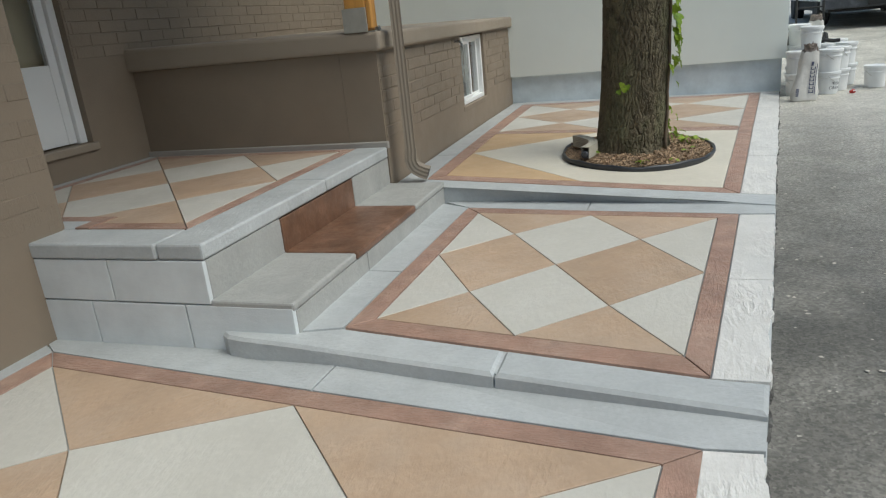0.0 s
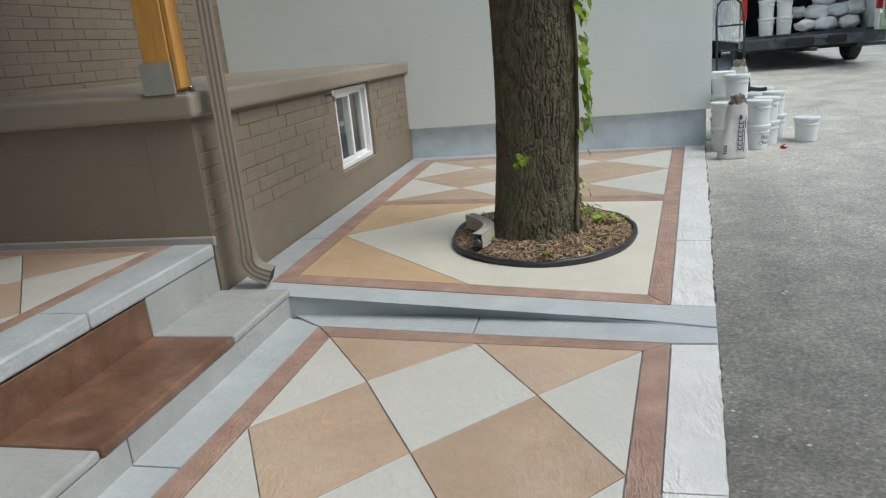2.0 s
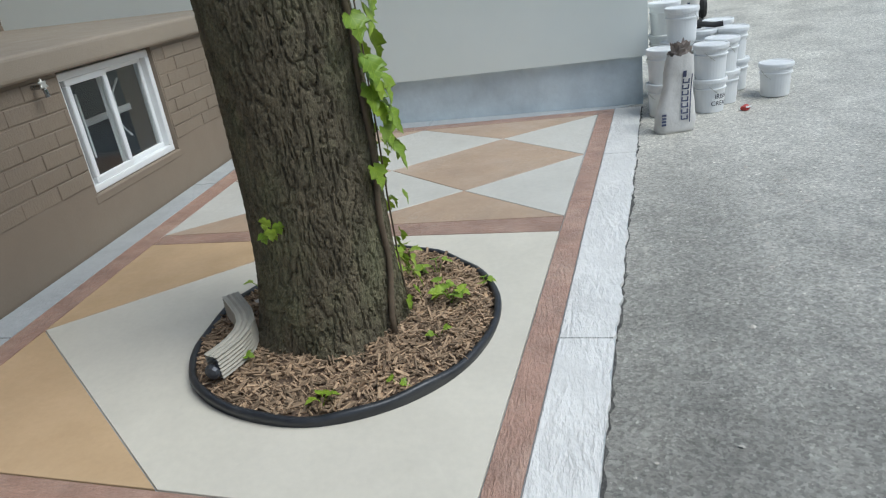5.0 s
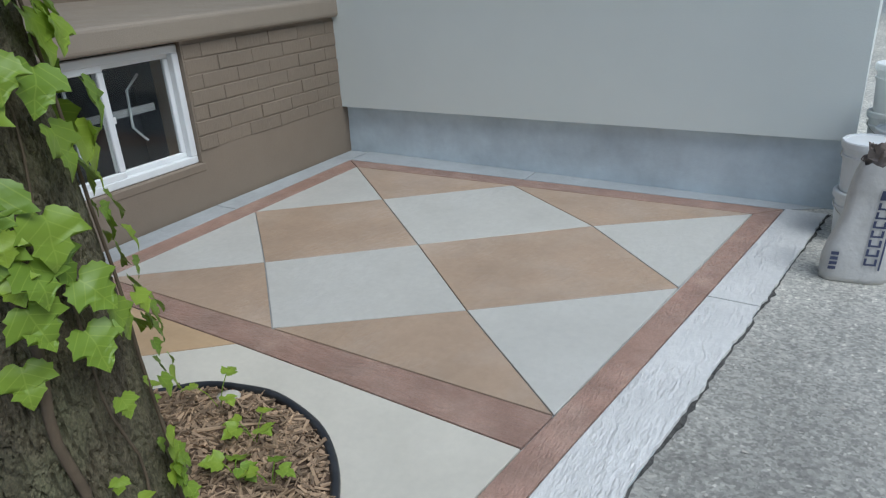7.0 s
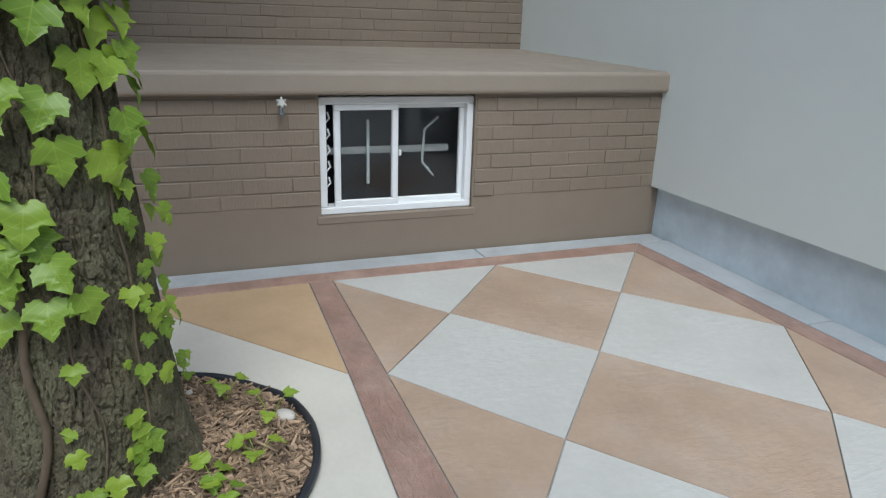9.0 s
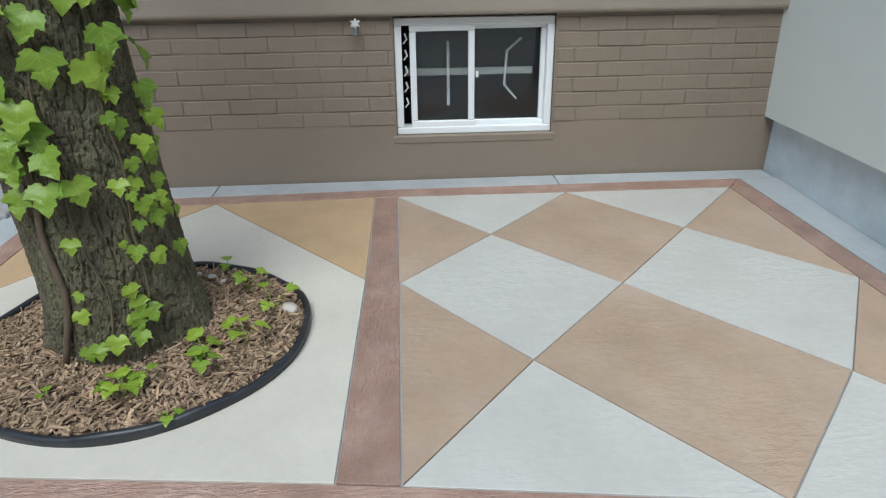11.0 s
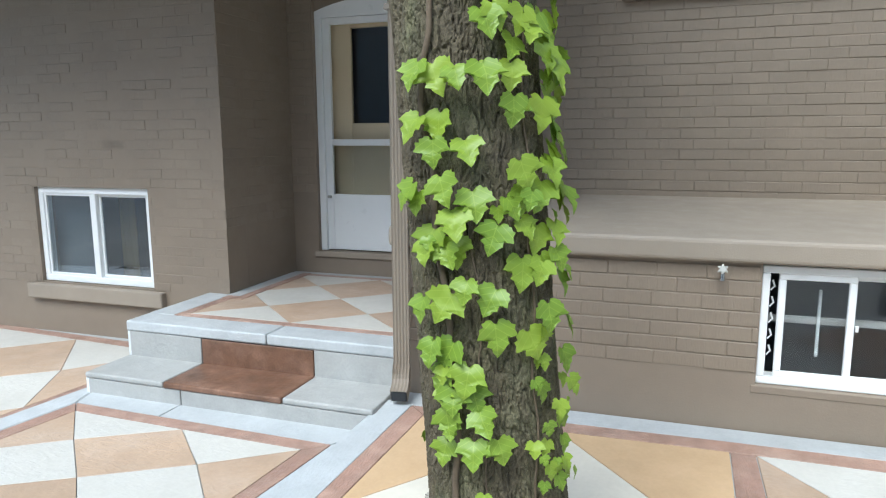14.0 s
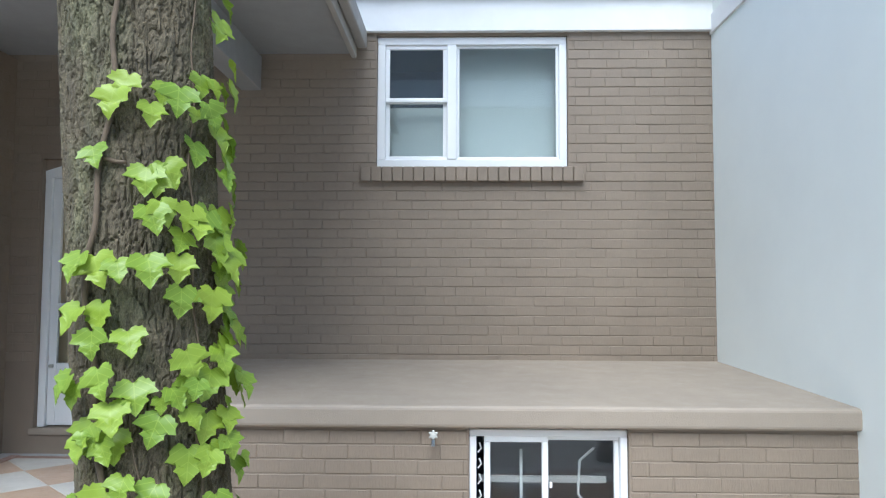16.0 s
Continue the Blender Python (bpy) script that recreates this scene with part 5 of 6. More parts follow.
part("strip", bm, M_EDGING, edge, smooth=True)
# spare elbow lying in the bed
elb = thing("loose_downspout_elbow", "loose beige ribbed downspout elbow lying on the mulch", "downspout elbow")
pth = [(-1.09, 5.335, 0.322), (-1.035, 5.272, 0.319), (-0.985, 5.212, 0.316), (-0.955, 5.160, 0.313), (-0.944, 5.105, 0.310), (-0.950, 5.052, 0.307), (-0.966, 5.005, 0.304), (-0.985, 4.962, 0.302)]
pth = [(x, y, z - 0.010) for x, y, z in pth]
tg = [Vector(pth[min(i + 1, len(pth) - 1)]) - Vector(pth[max(i - 1, 0)]) for i in range(len(pth))]
bmE = sweep(pipe_section(0.076, 0.060, 6), pth, [frame_of(t, (0, 0, 1)) for t in tg])
bmE.faces.new([v for v in bmE.verts][:1] + [v for v in bmE.verts][1:len(pipe_section(0.076, 0.060, 6))])
part("elbow_pipe", bmE, M_SPOUT2, elb)
part("crimped_end", lathe([(0.024, 0), (0.026, 0.01), (0.022, 0.02), (0.010, 0.024)], 12), M_BUMPER, elb, "dark crimped tip").matrix_basis = Matrix.Translation((-0.985, 4.962, 0.280)) @ Euler((radians(95), 0, radians(-10))).to_matrix().to_4x4()
# stones
def stone(x, y, s, seed):
    st = thing("stone", "pale rounded stone on the mulch", "stone", group="stones in the bed")
    bm = bmesh.new()
    bmesh.ops.create_icosphere(bm, subdivisions=2, radius=1)
    for v in bm.verts:
        v.co *= 1 + 0.15 * noise.noise(v.co * 1.5 + Vector((seed, 0, 0)))
        v.co = Vector((v.co.x * s, v.co.y * s * 0.75, v.co.z * s * 0.45))
    ob = part("rock", bm, M_STONE, st, smooth=True)
    st.matrix_basis = pose(x, y, bed_z(x, y) + 0.012, 0, 0, seed * 40)
stone(-0.765, 5.825, 0.036, 1)
stone(-1.02, 5.50, 0.022, 2)
stone(-1.05, 5.44, 0.018, 3)
stone(-0.98, 5.55, 0.015, 4)
# weeds
def weed(x, y, h, k, s, seed):
    r = random.Random(seed)
    w = thing("weed", "small green weed seedling in the mulch", "weed", group="weeds in the bed")
    base = Vector((x, y, bed_z(x, y)))
    for i in range(k):
        a = 6.283 * i / k + r.uniform(-0.4, 0.4)
        tip = base + Vector((math.cos(a) * h * 0.5, math.sin(a) * h * 0.5, h * r.uniform(0.6, 1.1)))
        part("stalk", tube([base, (base + tip) / 2 + Vector((0, 0, h * 0.15)), tip], 0.0016, 5), M_LEAF, w)
        ob = new("leaf", r.choice(leaf_meshes))
        ob.parent = w
        ob.matrix_basis = Matrix.Translation(tip) @ Euler((r.uniform(-0.4, 0.2), r.uniform(-0.3, 0.3), a - 1.57)).to_matrix().to_4x4() @ Matrix.Diagonal((s, s, s, 1))
for i, (x, y, h, k, s) in enumerate(((-0.36, 5.46, 0.05, 3, 0.032), (-0.32, 5.42, 0.06, 6, 0.046), (-0.40, 5.62, 0.06, 3, 0.04), (-0.55, 5.72, 0.08, 4, 0.045), (-0.75, 5.78, 0.10, 3, 0.04), (-0.33, 5.20, 0.04, 2, 0.025), 
                                         (-0.62, 4.87, 0.035, 3, 0.035), (-0.42, 4.96, 0.03, 2, 0.025), (-0.9, 5.66, 0.08, 3, 0.04), (-0.22, 5.58, 0.03, 3, 0.03), (-0.50, 5.60, 0.05, 3, 0.05), (-0.95, 5.05, 0.05, 2, 0.03), (-1.08, 5.55, 0.06, 2, 0.035))):
    weed(x, y, h, k, s, i)
# a dry twig
tw = thing("twig", "dry brown twig on the mulch", "twig")
part("stick", tube([(-0.70, 5.66, bed_z(-0.7, 5.66) + 0.02), (-0.62, 5.72, bed_z(-0.62, 5.72) + 0.03), (-0.57, 5.78, bed_z(-0.57, 5.78) + 0.02)], 0.006, 6, 0.5), M_CHIP, tw)

# hose tap on the low wall
tap = thing("hose_tap", "bright metal hose tap under the ledge", "tap")
part("body", tube([(XL, 6.02, 1.045), (XL + 0.05, 6.02, 1.045), (XL + 0.066, 6.02, 1.03), (XL + 0.07, 6.02, 1.0)], 0.010, 10), M_CHROME, tap)
bm = bmesh.new()
wheel = []
for zz, f in ((0.0, 0.75), (0.003, 1.0), (0.009, 1.0), (0.012, 0.7)):
    wheel.append([bm.verts.new(((0.021 + 0.005 * math.cos(6 * q)) * f * math.cos(q), (0.021 + 0.005 * math.cos(6 * q)) * f * math.sin(q), zz)) for q in (2 * math.pi * i / 48 for i in range(48))])
for ra, rb in zip(wheel, wheel[1:]):
    for i in range(48):
        bm.faces.new((ra[i], ra[(i + 1) % 48], rb[(i + 1) % 48], rb[i]))
bm.faces.new(wheel[-1])
bm.faces.new(wheel[0][::-1])
h = part("handle", bm, M_STEEL, tap, "round lobed handle")
h.matrix_basis = Matrix.Translation((XL + 0.058, 6.02, 1.052)) @ Euler((0, radians(75), 0)).to_matrix().to_4x4()

# ---- pails and sack by the corner ----
def pail_parts(p, s=1.0, lid=True):
    """A white pail 0.21 m wide with ribs, lid and wire handle."""
    r = 0.098 * s
    part("body", lathe([(r * 0.86, 0), (r * 0.875, 0.004), (r * 0.95, 0.135 * s), (r * 0.955, 0.14 * s), (r * 1.03, 0.142 * s), (r * 1.03, 0.150 * s), (r * 0.96, 0.152 * s), (r * 0.97, 0.175 * s), (r * 1.04, 0.177 * s), (r * 1.04, 0.184 * s), (r, 0.186 * s), (r, 0.196 * s)], 32), M_PAIL, p, smooth=False)
    if lid:
        part("lid", lathe([(r * 1.07, 0.182 * s), (r * 1.085, 0.186 * s), (r * 1.085, 0.204 * s), (r * 1.05, 0.209 * s), (r * 0.97, 0.209 * s), (r * 0.95, 0.204 * s), (r * 0.2, 0.203 * s)], 32), M_PAIL, p)
    pts = []
    for k in range(13):
        a = math.pi * k / 12
        pts.append((r * 1.05 * math.cos(a), -r * 1.05 * math.sin(a) * 0.75 , 0.168 * s - r * 0.75 * math.sin(a)))
    part("wire_handle", tube(pts, 0.0018, 5), M_STEEL, p, "thin wire handle")


first = thing("pail", "white plastic pail with lid standing on the asphalt", "pail", group="white pails")
pail_parts(first)
PG = lambda x, y: drive_z(x, y)
S = 0.205
spots = [  # place, level in the stack, turn
    (1.48, 8.33, 0, 20),
    (0.965, 8.02, 0, 80), (0.97, 8.02, 1, 60),
    (1.08, 8.20, 0, 150), (1.07, 8.19, 1, 100),
    (0.69, 8.02, 0, 10), (0.69, 8.03, 1, 200),
    (0.80, 8.23, 0, 35), (0.80, 8.23, 1, 35), (0.83, 8.22, 2, 130),
    (1.20, 8.48, 0, 60), (1.19, 8.48, 1, 0), (1.00, 8.50, 0, 300), (1.0, 8.5, 1, 20), (0.76, 8.50, 0, 40), (0.76, 8.50, 1, 10), (0.76, 8.5, 2, 80), (0.92, 8.75, 0, 0), (0.92, 8.75, 1, 30), (1.15, 8.78, 0, 0), (1.16, 8.78, 1, 90)]
spots = [(x - 0.04 if x > 1.4 else x + 0.025, y - (0.22 if x > 1.4 else 0.14), lv, rz) for x, y, lv, rz in spots]
for i, (x, y, lv, rz) in enumerate(spots):
    m = pose(x, y, PG(x, y) + S * lv, 0, 0, rz)
    if i == 0:
        first.matrix_basis = m
        pl = first
    else:
        pl = copy_thing(first, m)
        if lv:
            pl["label"] = "white plastic pail with lid stacked on another pail"
    if i == 1:
        writing_pail = pl
# hand-lettered colour name on one pail, bent round it
tagged(writing_pail, "white plastic pail hand lettered with its colour name")
def letters(text, parent, angle, z, size, r):
    cu = bpy.data.curves.new("lettering", 'FONT')
    cu.body, cu.size, cu.align_x, cu.extrude = text, size, 'CENTER', 0.0
    tmp = bpy.data.objects.new("tmp", cu)
    scene.collection.objects.link(tmp)
    me = bpy.data.meshes.new_from_object(tmp.evaluated_get(bpy.context.evaluated_depsgraph_get()))
    bpy.data.objects.remove(tmp)
    bm = bmesh.new()
    bm.from_mesh(me)
    bpy.data.meshes.remove(me)
    bmesh.ops.subdivide_edges(bm, edges=[e for e in bm.edges if e.calc_length() > 0.012], cuts=2)
    for v in bm.verts:
        a = angle + v.co.x / r
        rr = r + 0.0015 + 0.04 * (v.co.y + z - 0.07) * 0.9
        v.co = Vector((rr * math.cos(a), rr * math.sin(a), z + v.co.y))
    part("lettering", bm, M_INK, parent, "black hand lettering")
la = radians(-100 - 80)
letters("IRISH", writing_pail, la + 0.85, 0.088, 0.040, 0.0905)
letters("CREAM", writing_pail, la + 0.85, 0.046, 0.040, 0.0890)

# paper sack standing in front of the pails
sack = thing("paper_sack", "half-empty white paper sack with torn top and dark print", "sack", at=(0.735, 7.50, drive_z(0.735, 7.50)), rz=8)
bm = bmesh.new()
rows = []
NS = 40
for k in range(23):
    f = k / 22
    z = 0.44 * f
    w = 0.108 * (1 - 0.42 * f ** 1.6) + 0.006 * math.sin(f * 9)
    d = 0.062 * (1 - 0.35 * f) + 0.008 * math.sin(f * 7 + 1)
    cx = -0.012 + 0.035 * f
    row = []
    for i in range(NS):
        a = 2 * math.pi * i / NS
        c, s = math.cos(a), math.sin(a)
        sup = (abs(c) ** 4 + abs(s) ** 4) ** -0.25
        wr = 1 + 0.05 * noise.noise((c * 2.2 + 5, s * 2.2, z * 14)) + 0.025 * noise.noise((c * 6, s * 6, z * 30))
        row.append(bm.verts.new((cx + w * c * sup * wr, d * s * sup * wr, z + (0.02 * noise.noise((c * 3, s * 3, 9.0)) if k == 22 else 0))))
    if rows:
        for i in range(NS):
            bm.faces.new((rows[-1][i], rows[-1][(i + 1) % NS], row[(i + 1) % NS], row[i]))
    rows.append(row)
bm.faces.new(rows[0][::-1])
part("paper", bm, M_BAG, sack, smooth=True)
bm = bmesh.new()
rows = []
for k in range(7):
    f = k / 6
    row = []
    for i in range(24):
        a = 2 * math.pi * i / 24
        q = noise.noise((math.cos(a) * 3, math.sin(a) * 3, f * 3))
        row.append(bm.verts.new((0.023 + (0.066 - 0.02 * f + 0.02 * q) * math.cos(a), (0.042 - 0.012 * f + 0.02 * q) * math.sin(a), 0.425 + 0.075 * f + 0.05 * q * f)))
    if rows:
        for i in range(24):
            bm.faces.new((rows[-1][i], rows[-1][(i + 1) % 24], row[(i + 1) % 24], row[i]))
    rows.append(row)
bm.faces.new(rows[-1])
part("torn_top", bm, M_BAGTOP, sack, "crumpled dark torn top")
# block of print: plain bars running up the sack
def sack_front(x, z):
    f = z / 0.44
    d = 0.062 * (1 - 0.35 * f) + 0.008 * math.sin(f * 7 + 1)
    return -d * 1.07 - 0.002
def print_bar(x0, x1, z0, z1, m=None):
    bm = bmesh.new()
    k = 8
    prev = None
    for i in range(k + 1):
        z = z0 + (z1 - z0) * i / k
        sh = 0.035 * z / 0.44 - 0.012
        row = [bm.verts.new((x0 + sh, sack_front(x0, z), z)), bm.verts.new((x1 + sh, sack_front(x1, z), z))]
        if prev:
            bm.faces.new((prev[0], prev[1], row[1], row[0]))
        prev = row
    part("print_bar", bm, m or M_INKBLUE, sack, "dark blue print")
for i in range(7):
    z = 0.075 + i * 0.034
    print_bar(0.012, 0.020, z, z + 0.026)
    print_bar(0.044, 0.052, z, z + 0.026)
    print_bar(0.020, 0.044, z, z + 0.007)
print_bar(0.060, 0.066, 0.06, 0.33)
print_bar(0.010, 0.030, 0.315, 0.35)
for i in range(4):
    print_bar(-0.095, -0.070, 0.05 + i * 0.018, 0.062 + i * 0.018)
# crushed red wrapper
wrap = thing("crushed_wrapper", "crushed red and white wrapper on the asphalt", "wrapper", at=(1.19, 7.80, drive_z(1.19, 7.80)), rz=30)
bm = bmesh.new()
bmesh.ops.create_icosphere(bm, subdivisions=2, radius=1)
for v in bm.verts:
    v.co *= 1 + 0.45 * noise.noise(v.co * 2.3)
    v.co = Vector((v.co.x * 0.032, v.co.y * 0.026, max(0, v.co.z * 0.022 + 0.016)))
part("foil", bm, M_RED, wrap)
part("label_strip", boxes((-0.02, 0.02, -0.03, -0.022, 0.02, 0.03), bevel=0.002), M_PAIL, wrap, "white strip")
# second white sack further back
sk2 = copy_thing(sack, pose(1.05, 9.15, drive_z(1.05, 9.15) + 0.12, 0, 0, -25))
tagged(sk2, "white paper sack leaning behind the stacked pails")
# mixing tool behind the pails
tool = thing("mixing_tool", "dark cordless mixing tool lying on the pails", "power tool", at=(0.825, 8.08, 0.0))
zt = PG(0.83, 8.08)
part("motor", tube([(0.12, 0.30, zt + 0.46), (0.2, 0.30, zt + 0.462)], 0.03, 12), M_RUBBER, tool)
part("grip", tube([(0.2, 0.30, zt + 0.46), (0.29, 0.30, zt + 0.445), (0.34, 0.29, zt + 0.45)], 0.018, 8), M_RUBBER, tool)

# ---- van with open rear doors ----
van = thing("cargo_van", "white cargo van seen from behind with open rear doors", "van", at=(2.80, 13.2, drive_z(2.9, 13.6)), rz=-2)
W, H = 0.95, 1.85
bm = boxes((-W, -W + 0.07, 0.05, 4.6, 0.42, H), (W - 0.07, W, 0.05, 4.6, 0.42, H), (-W, W, 0.05, 4.6, H - 0.07, H), bevel=0.03, seg=2)
part("body_shell", bm, M_VAN, van)
part("cargo_floor", boxes((-W + 0.07, W - 0.07, 0.06, 3.0, 0.42, 0.50)), M_BUMPER, van)
part("bulkhead", boxes((-W + 0.07, W - 0.07, 2.6, 2.64, 0.5, H - 0.07)), M_DARK, van)
part("front_body", boxes((-W + 0.02, W - 0.02, 4.6, 5.4, 0.42, 1.15), bevel=0.06, seg=2), M_VAN, van)
bm = boxes((-W - 0.03, W + 0.03, -0.14, 0.06, 0.30, 0.46), (-0.5, 0.5, -0.20, -0.13, 0.40, 0.465), bevel=0.02, seg=2)
bp = part("rear_bumper", bm, M_BUMPER, van, "scuffed dark step bumper")
part("step_recess", boxes((-0.35, 0.02, -0.205, -0.195, 0.33, 0.44), bevel=0.004), M_RUBBER, bp)
part("step_recess", boxes((0.2, 0.45, -0.205, -0.195, 0.33, 0.44), bevel=0.004), M_RUBBER, bp)
for sx in (-1, 1):
    part("tail_lamp", boxes((sx * W - 0.075 if sx > 0 else -W, W if sx > 0 else -W + 0.075, -0.005, 0.06, 0.75, 1.35), bevel=0.012), M_TAIL, van)
    if sx > 0:
        dr = part("rear_door", boxes((W + 0.01, W + 0.05, -0.82, 0.03, 0.5, H - 0.05), bevel=0.012), M_VAN, van, "rear door swung open")
        part("door_lining", boxes((W + 0.003, W + 0.011, -0.72, -0.08, 0.6, 1.0)), M_SOFFIT, dr)
    else:
        dr = part("rear_door", boxes((-W - 0.05, -W - 0.01, 0.08, 0.93, 0.5, H - 0.05), bevel=0.012), M_VAN, van, "rear door folded back along the side")
for sx in (-1, 1):
    for yy in (0.95, 4.1):
        wh = part("wheel", lathe([(0.16, -0.09), (0.27, -0.10), (0.31, -0.07), (0.315, 0.0), (0.31, 0.07), (0.27, 0.10), (0.16, 0.09)], 28), M_RUBBER, van)
        wh.matrix_basis = Matrix.Translation((sx * (W - 0.12), yy, 0.315)) @ Euler((0, radians(90), 0)).to_matrix().to_4x4()
        rim = part("rim", lathe([(0.03, -0.06), (0.15, -0.085), (0.165, 0.0), (0.15, 0.085), (0.03, 0.06)], 20), M_STEEL, wh)
part("underbody", boxes((-W + 0.1, W - 0.1, 0.1, 5.2, 0.25, 0.415)), M_RUBBER, van)
part("tow_bar", boxes((-0.05, 0.05, -0.3, 0.1, 0.24, 0.29), bevel=0.006), M_BUMPER, van)
part("side_step", boxes((0.65, 1.25, -0.02, 0.06, 0.24, 0.29), bevel=0.006), M_BUMPER, van)
VM = van.matrix_basis
for k, (x, y, lv) in enumerate(((-0.55, 0.30, 0), (-0.30, 0.28, 0), (-0.55, 0.30, 1), (-0.30, 0.28, 1))):
    q = copy_thing(first, VM @ pose(x, y, 0.50 + 0.26 * lv, 0, 0, 40 * k))
    q.scale = (1.15, 1.15, 1.27)
    tagged(q, "white plastic pail standing in the van's cargo space")
def slack_bag(x, y, z, w, seed):
    b = thing("plastic_bag", "slack white plastic bag lying in the van", "bag", group="bags in the van")
    bm = bmesh.new()
    bmesh.ops.create_icosphere(bm, subdivisions=3, radius=1)
    for v in bm.verts:
        v.co *= 1 + 0.3 * noise.noise(v.co * 2.2 + Vector((seed, 0, 0))) + 0.1 * noise.noise(v.co * 6)
        v.co = Vector((v.co.x * w, v.co.y * w * 0.8, max(-0.1, v.co.z * w * 0.55)))
    part("film", bm, M_PAIL, b, smooth=True)
    b.matrix_basis = VM @ pose(x, y, z, 0, 0, seed * 30)
slack_bag(0.02, 0.35, 0.60, 0.17, 1)
slack_bag(0.30, 0.38, 0.60, 0.2, 2)
slack_bag(0.62, 0.36, 0.60, 0.18, 3)
slack_bag(0.18, 0.5, 0.78, 0.2, 4)
slack_bag(0.48, 0.5, 0.78, 0.18, 5)
slack_bag(0.70, 0.55, 0.80, 0.2, 6)
slack_bag(-0.05, 0.6, 0.80, 0.17, 7)
slack_bag(0.33, 0.65, 0.95, 0.2, 8)
# hand truck leaning by the corner
ht = thing("hand_truck", "dark tubular hand truck standing behind the pails", "hand truck", at=(1.30, 10.9, drive_z(1.3, 10.9)))
for sx in (-0.16, 0.16):
    part("rail", tube([(sx, 0.0, 0.03), (sx, 0.04, 0.5), (sx, 0.12, 0.95), (sx * 0.85, 0.2, 1.1)], 0.014, 8), M_RUBBER, ht)
    wl = part("wheel", lathe([(0.03, -0.025), (0.10, -0.03), (0.115, 0), (0.10, 0.03), (0.03, 0.025)], 18), M_RUBBER, ht)
    wl.matrix_basis = Matrix.Translation((sx * 1.25, 0.08, 0.115)) @ Euler((0, radians(90), 0)).to_matrix().to_4x4()
for z in (0.25, 0.55, 0.85):
    part("crossbar", tube([(-0.16, 0.03 + z * 0.06, z), (0.16, 0.03 + z * 0.06, z)], 0.011, 7), M_RUBBER, ht)
part("handle", tube([(-0.136, 0.2, 1.1), (-0.08, 0.23, 1.16), (0.08, 0.23, 1.16), (0.136, 0.2, 1.1)], 0.014, 8), M_RUBBER, ht)
part("toe_plate", boxes((-0.19, 0.19, -0.2, 0.02, 0.0, 0.012), bevel=0.003), M_RUBBER, ht)

# broken dark edge of the asphalt against the slabs
bm = bmesh.new()
prev = None
for k in range(330):
    y = -1.5 + 9.6 * k / 329
    x = ragged(y) - 0.01
    w = max(0.002, 0.004 + 0.018 * noise.noise((y * 4, 4.0, 0)) + 0.014 * noise.noise((y * 33, 4.0, 0)))
    row = [bm.verts.new((x, y, drive_z(x, y) + 0.003)), bm.verts.new((x + w * 0.5, y, drive_z(x, y) + 0.006 + 0.005 * noise.noise((y * 40, 0, 0)))), bm.verts.new((x + w + 0.01, y, drive_z(x, y) + 0.0015))]
    if prev:
        for i in range(2):
            bm.faces.new((prev[i], prev[i + 1], row[i + 1], row[i]))
    prev = row
tagged(mesh_ob("asphalt_edge", bm, M_CRUMB), "dark broken asphalt edge along the concrete", "driveway edge", kind="structure")

# flecks of dried cement on the asphalt
rng = random.Random(33)
cv, cf = [], []
for k in range(220):
    y = rng.uniform(0.5, 9.5)
    x = RE(y) + 0.06 + rng.random() ** 1.3 * 2.6
    s, n0 = rng.uniform(0.003, 0.012) * rng.uniform(0.5, 1.0), len(cv)
    z = drive_z(x, y) + 0.005
    cv.append((x, y, z + 0.001))
    for i in range(9):
        q = 2 * math.pi * i / 9
        rr = s * rng.uniform(0.6, 1.2)
        cv.append((x + rr * math.cos(q) * 1.4, y + rr * math.sin(q), z - 0.0015))
    cf += [(n0, n0 + 1 + i, n0 + 1 + (i + 1) % 9) for i in range(9)]
me = bpy.data.meshes.new("cement_spatter")
me.from_pydata(cv, [], cf)
me.materials.append(M_STONE)
tagged(new("cement_spatter", me), "pale flecks of dried cement on the asphalt", "cement", kind="stuff")

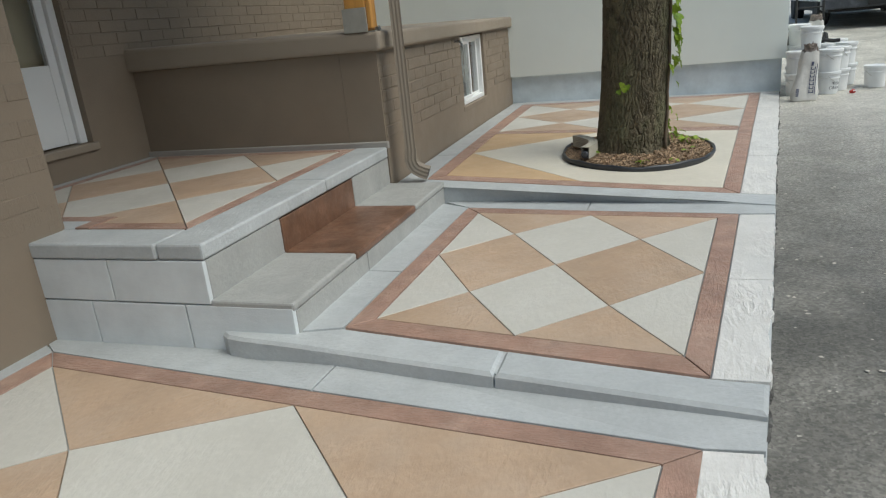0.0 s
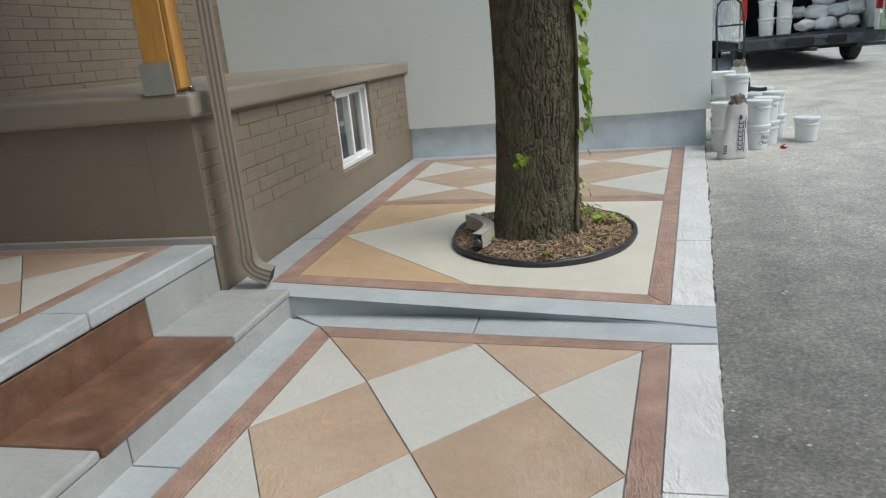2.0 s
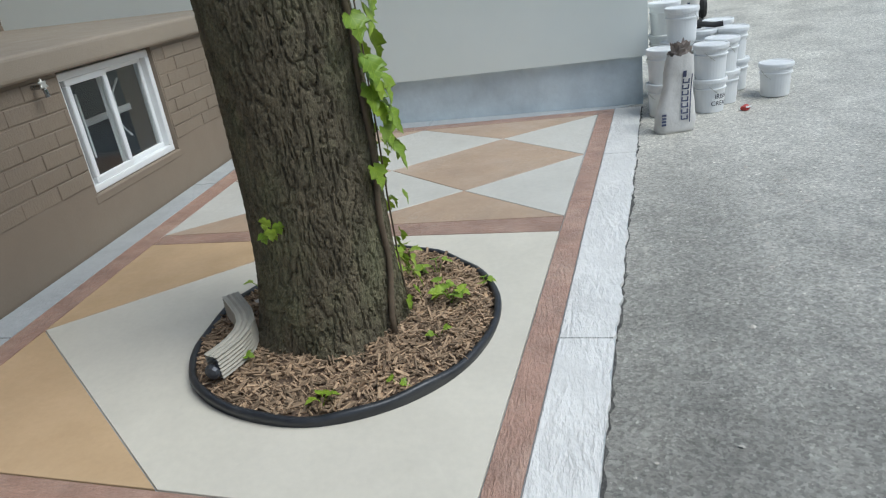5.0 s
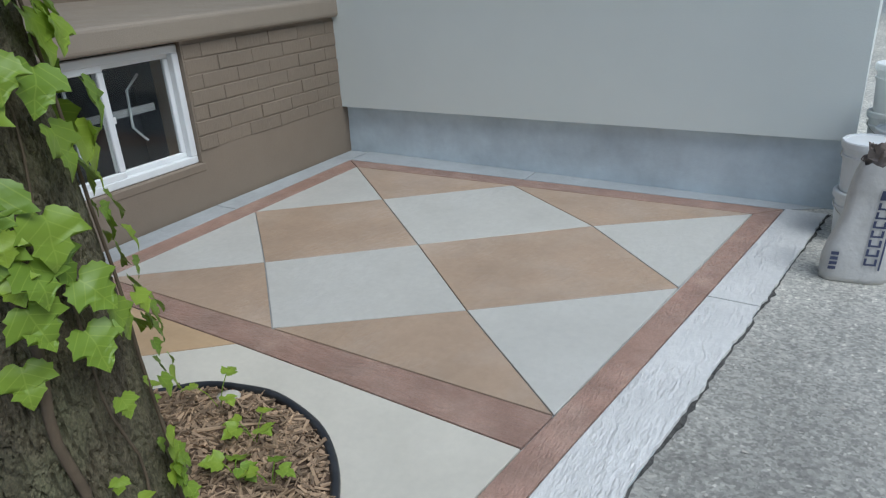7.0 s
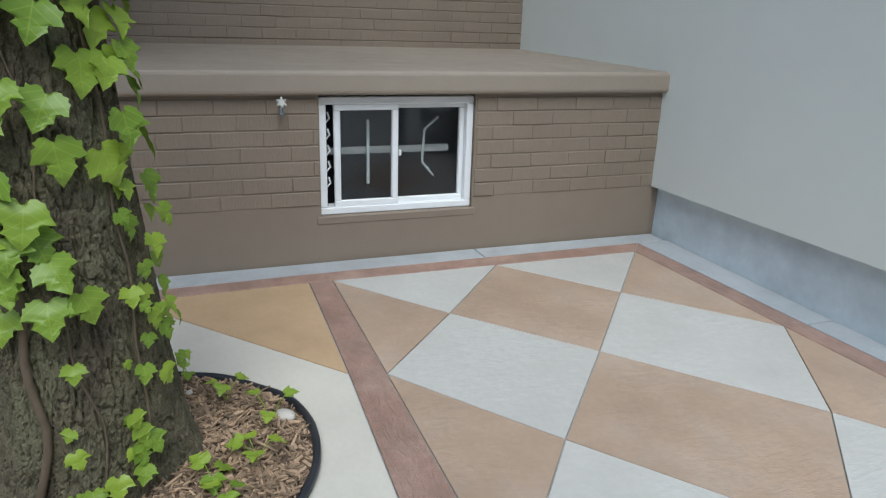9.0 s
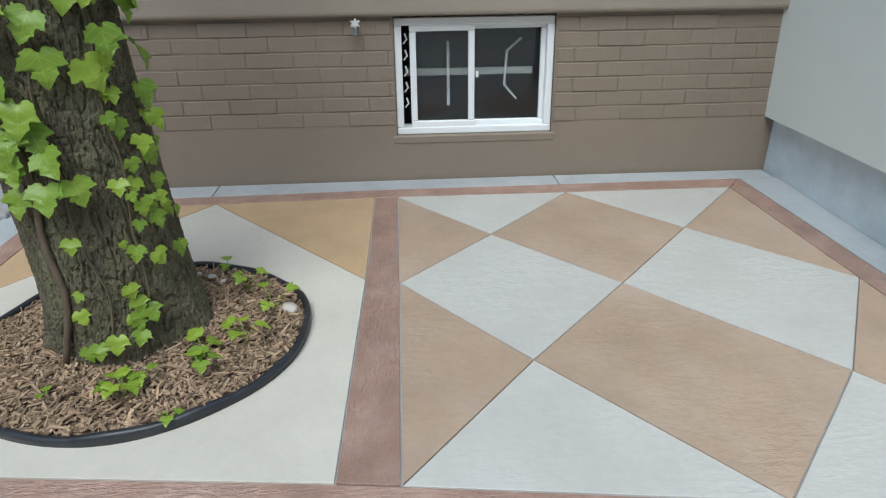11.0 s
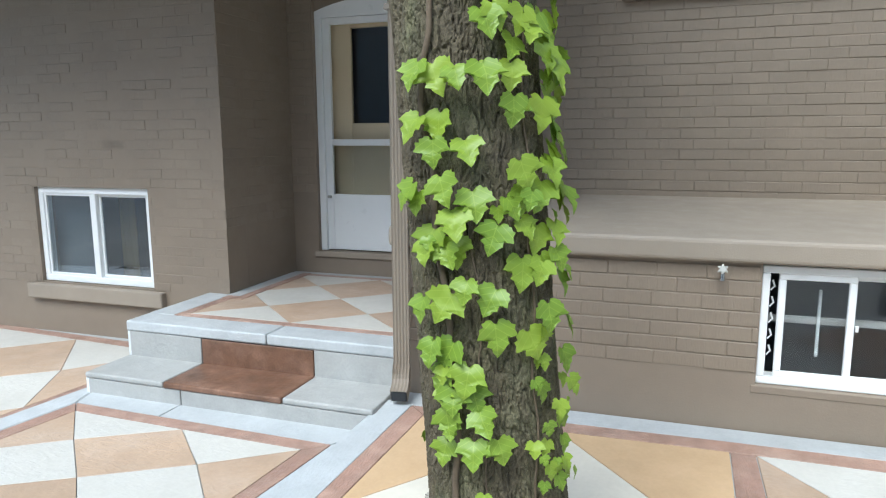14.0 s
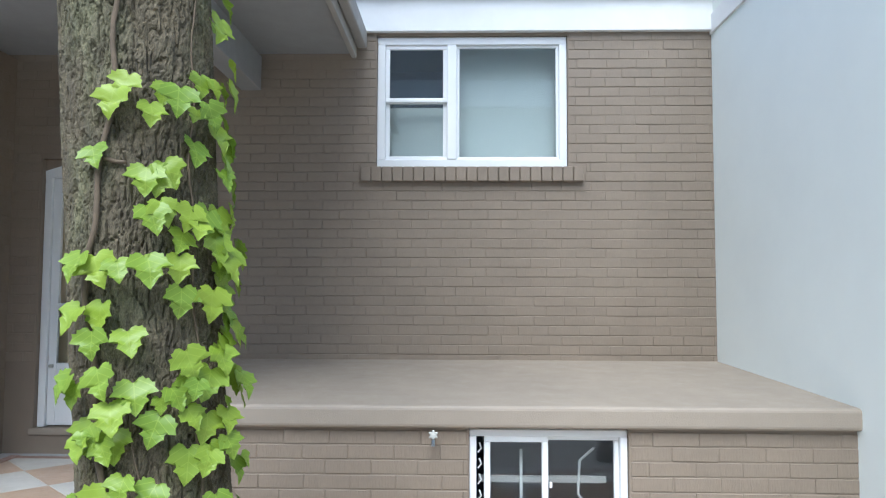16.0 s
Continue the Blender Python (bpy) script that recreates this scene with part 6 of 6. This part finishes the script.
# loose grit on the asphalt
rng = random.Random(21)
cv, cf = [], []
for k in range(420):
    y = rng.uniform(-1, 11)
    x = right_edge(min(y, 8.2)) + 0.03 + rng.random() ** 1.6 * 4.0
    s = rng.uniform(0.003, 0.010) * (1.5 if rng.random() < 0.1 else 1)
    b0 = len(cv)
    z = drive_z(x, y)
    for i in range(5):
        a = 6.283 * i / 5 + rng.uniform(-0.3, 0.3)
        cv.append((x + s * math.cos(a), y + s * math.sin(a) * 0.8, z))
    cv.append((x, y, z + s * 0.6))
    cf += [(b0 + i, b0 + (i + 1) % 5, b0 + 5) for i in range(5)]
me = bpy.data.meshes.new("grit")
me.from_pydata(cv, [], cf)
me.materials.append(M_STONE)
tagged(new("grit", me), "pale loose grit scattered on the asphalt", "grit", kind="stuff")

# lawn beyond the drive
bm = bmesh.new()
k = 30
rows = []
for j in range(k + 1):
    y = 14.5 + 60 * (j / k) ** 1.5
    rows.append([bm.verts.new((x, y, drive_z(x, y) + 0.03 + 0.02 * noise.noise((x, y, 0)))) for x in (5.3 - 0.04 * j, 6, 7, 8.8, 12, 30, 60)])
for a, c in zip(rows, rows[1:]):
    for i in range(6):
        bm.faces.new((a[i], a[i + 1], c[i + 1], c[i]))
tagged(mesh_ob("lawn", bm, M_GRASS), "green lawn beyond the end of the drive", "lawn", kind="structure")

# ---- bricks, last ----
brickwork(wall_low, (XL, 0, 0), (0, 1, 0), (1, 0, 0), 4.37, YW - 0.01, 0.545, 1.075, [(6.195, 7.005, 0.0, 1.2)], lambda u, z: True, random.Random(1))
brickwork(wall_up, (XU, 0, 0), (0, 1, 0), (1, 0, 0), 2.58, YW - 0.005, 1.2, 3.83, [(DY0 - 0.01, DY1 + 0.01, 0, DZ1 + 0.01), (UY0 - 0.005, UY1 + 0.005, UZ0 - 0.11, 3.85), (UY0 - 0.13, UY1 + 0.13, UZ0 - 0.105, UZ0)],
          lambda u, z: u > 5.6 and z < 2.6, random.Random(2))
brickwork(wall_blk, (XB, 0, 0), (0, 1, 0), (1, 0, 0), -3.0, EY - 0.002, 0.47, 3.55, [(BY0 - 0.01, BY1 + 0.01, 0.3, BZ1 + 0.01), (BY0 - 0.125, BY1 + 0.115, 0.3, 0.48)], lambda u, z: u > 1.85 and z < 2.2, random.Random(3), 0.003)
brickwork(wall_ret, (0, EY, 0), (-1, 0, 0), (0, 1, 0), -XB + 0.0, -XU - 0.005, 1.0, 3.55, (), lambda u, z: z < 1.8, random.Random(6), 0.003)
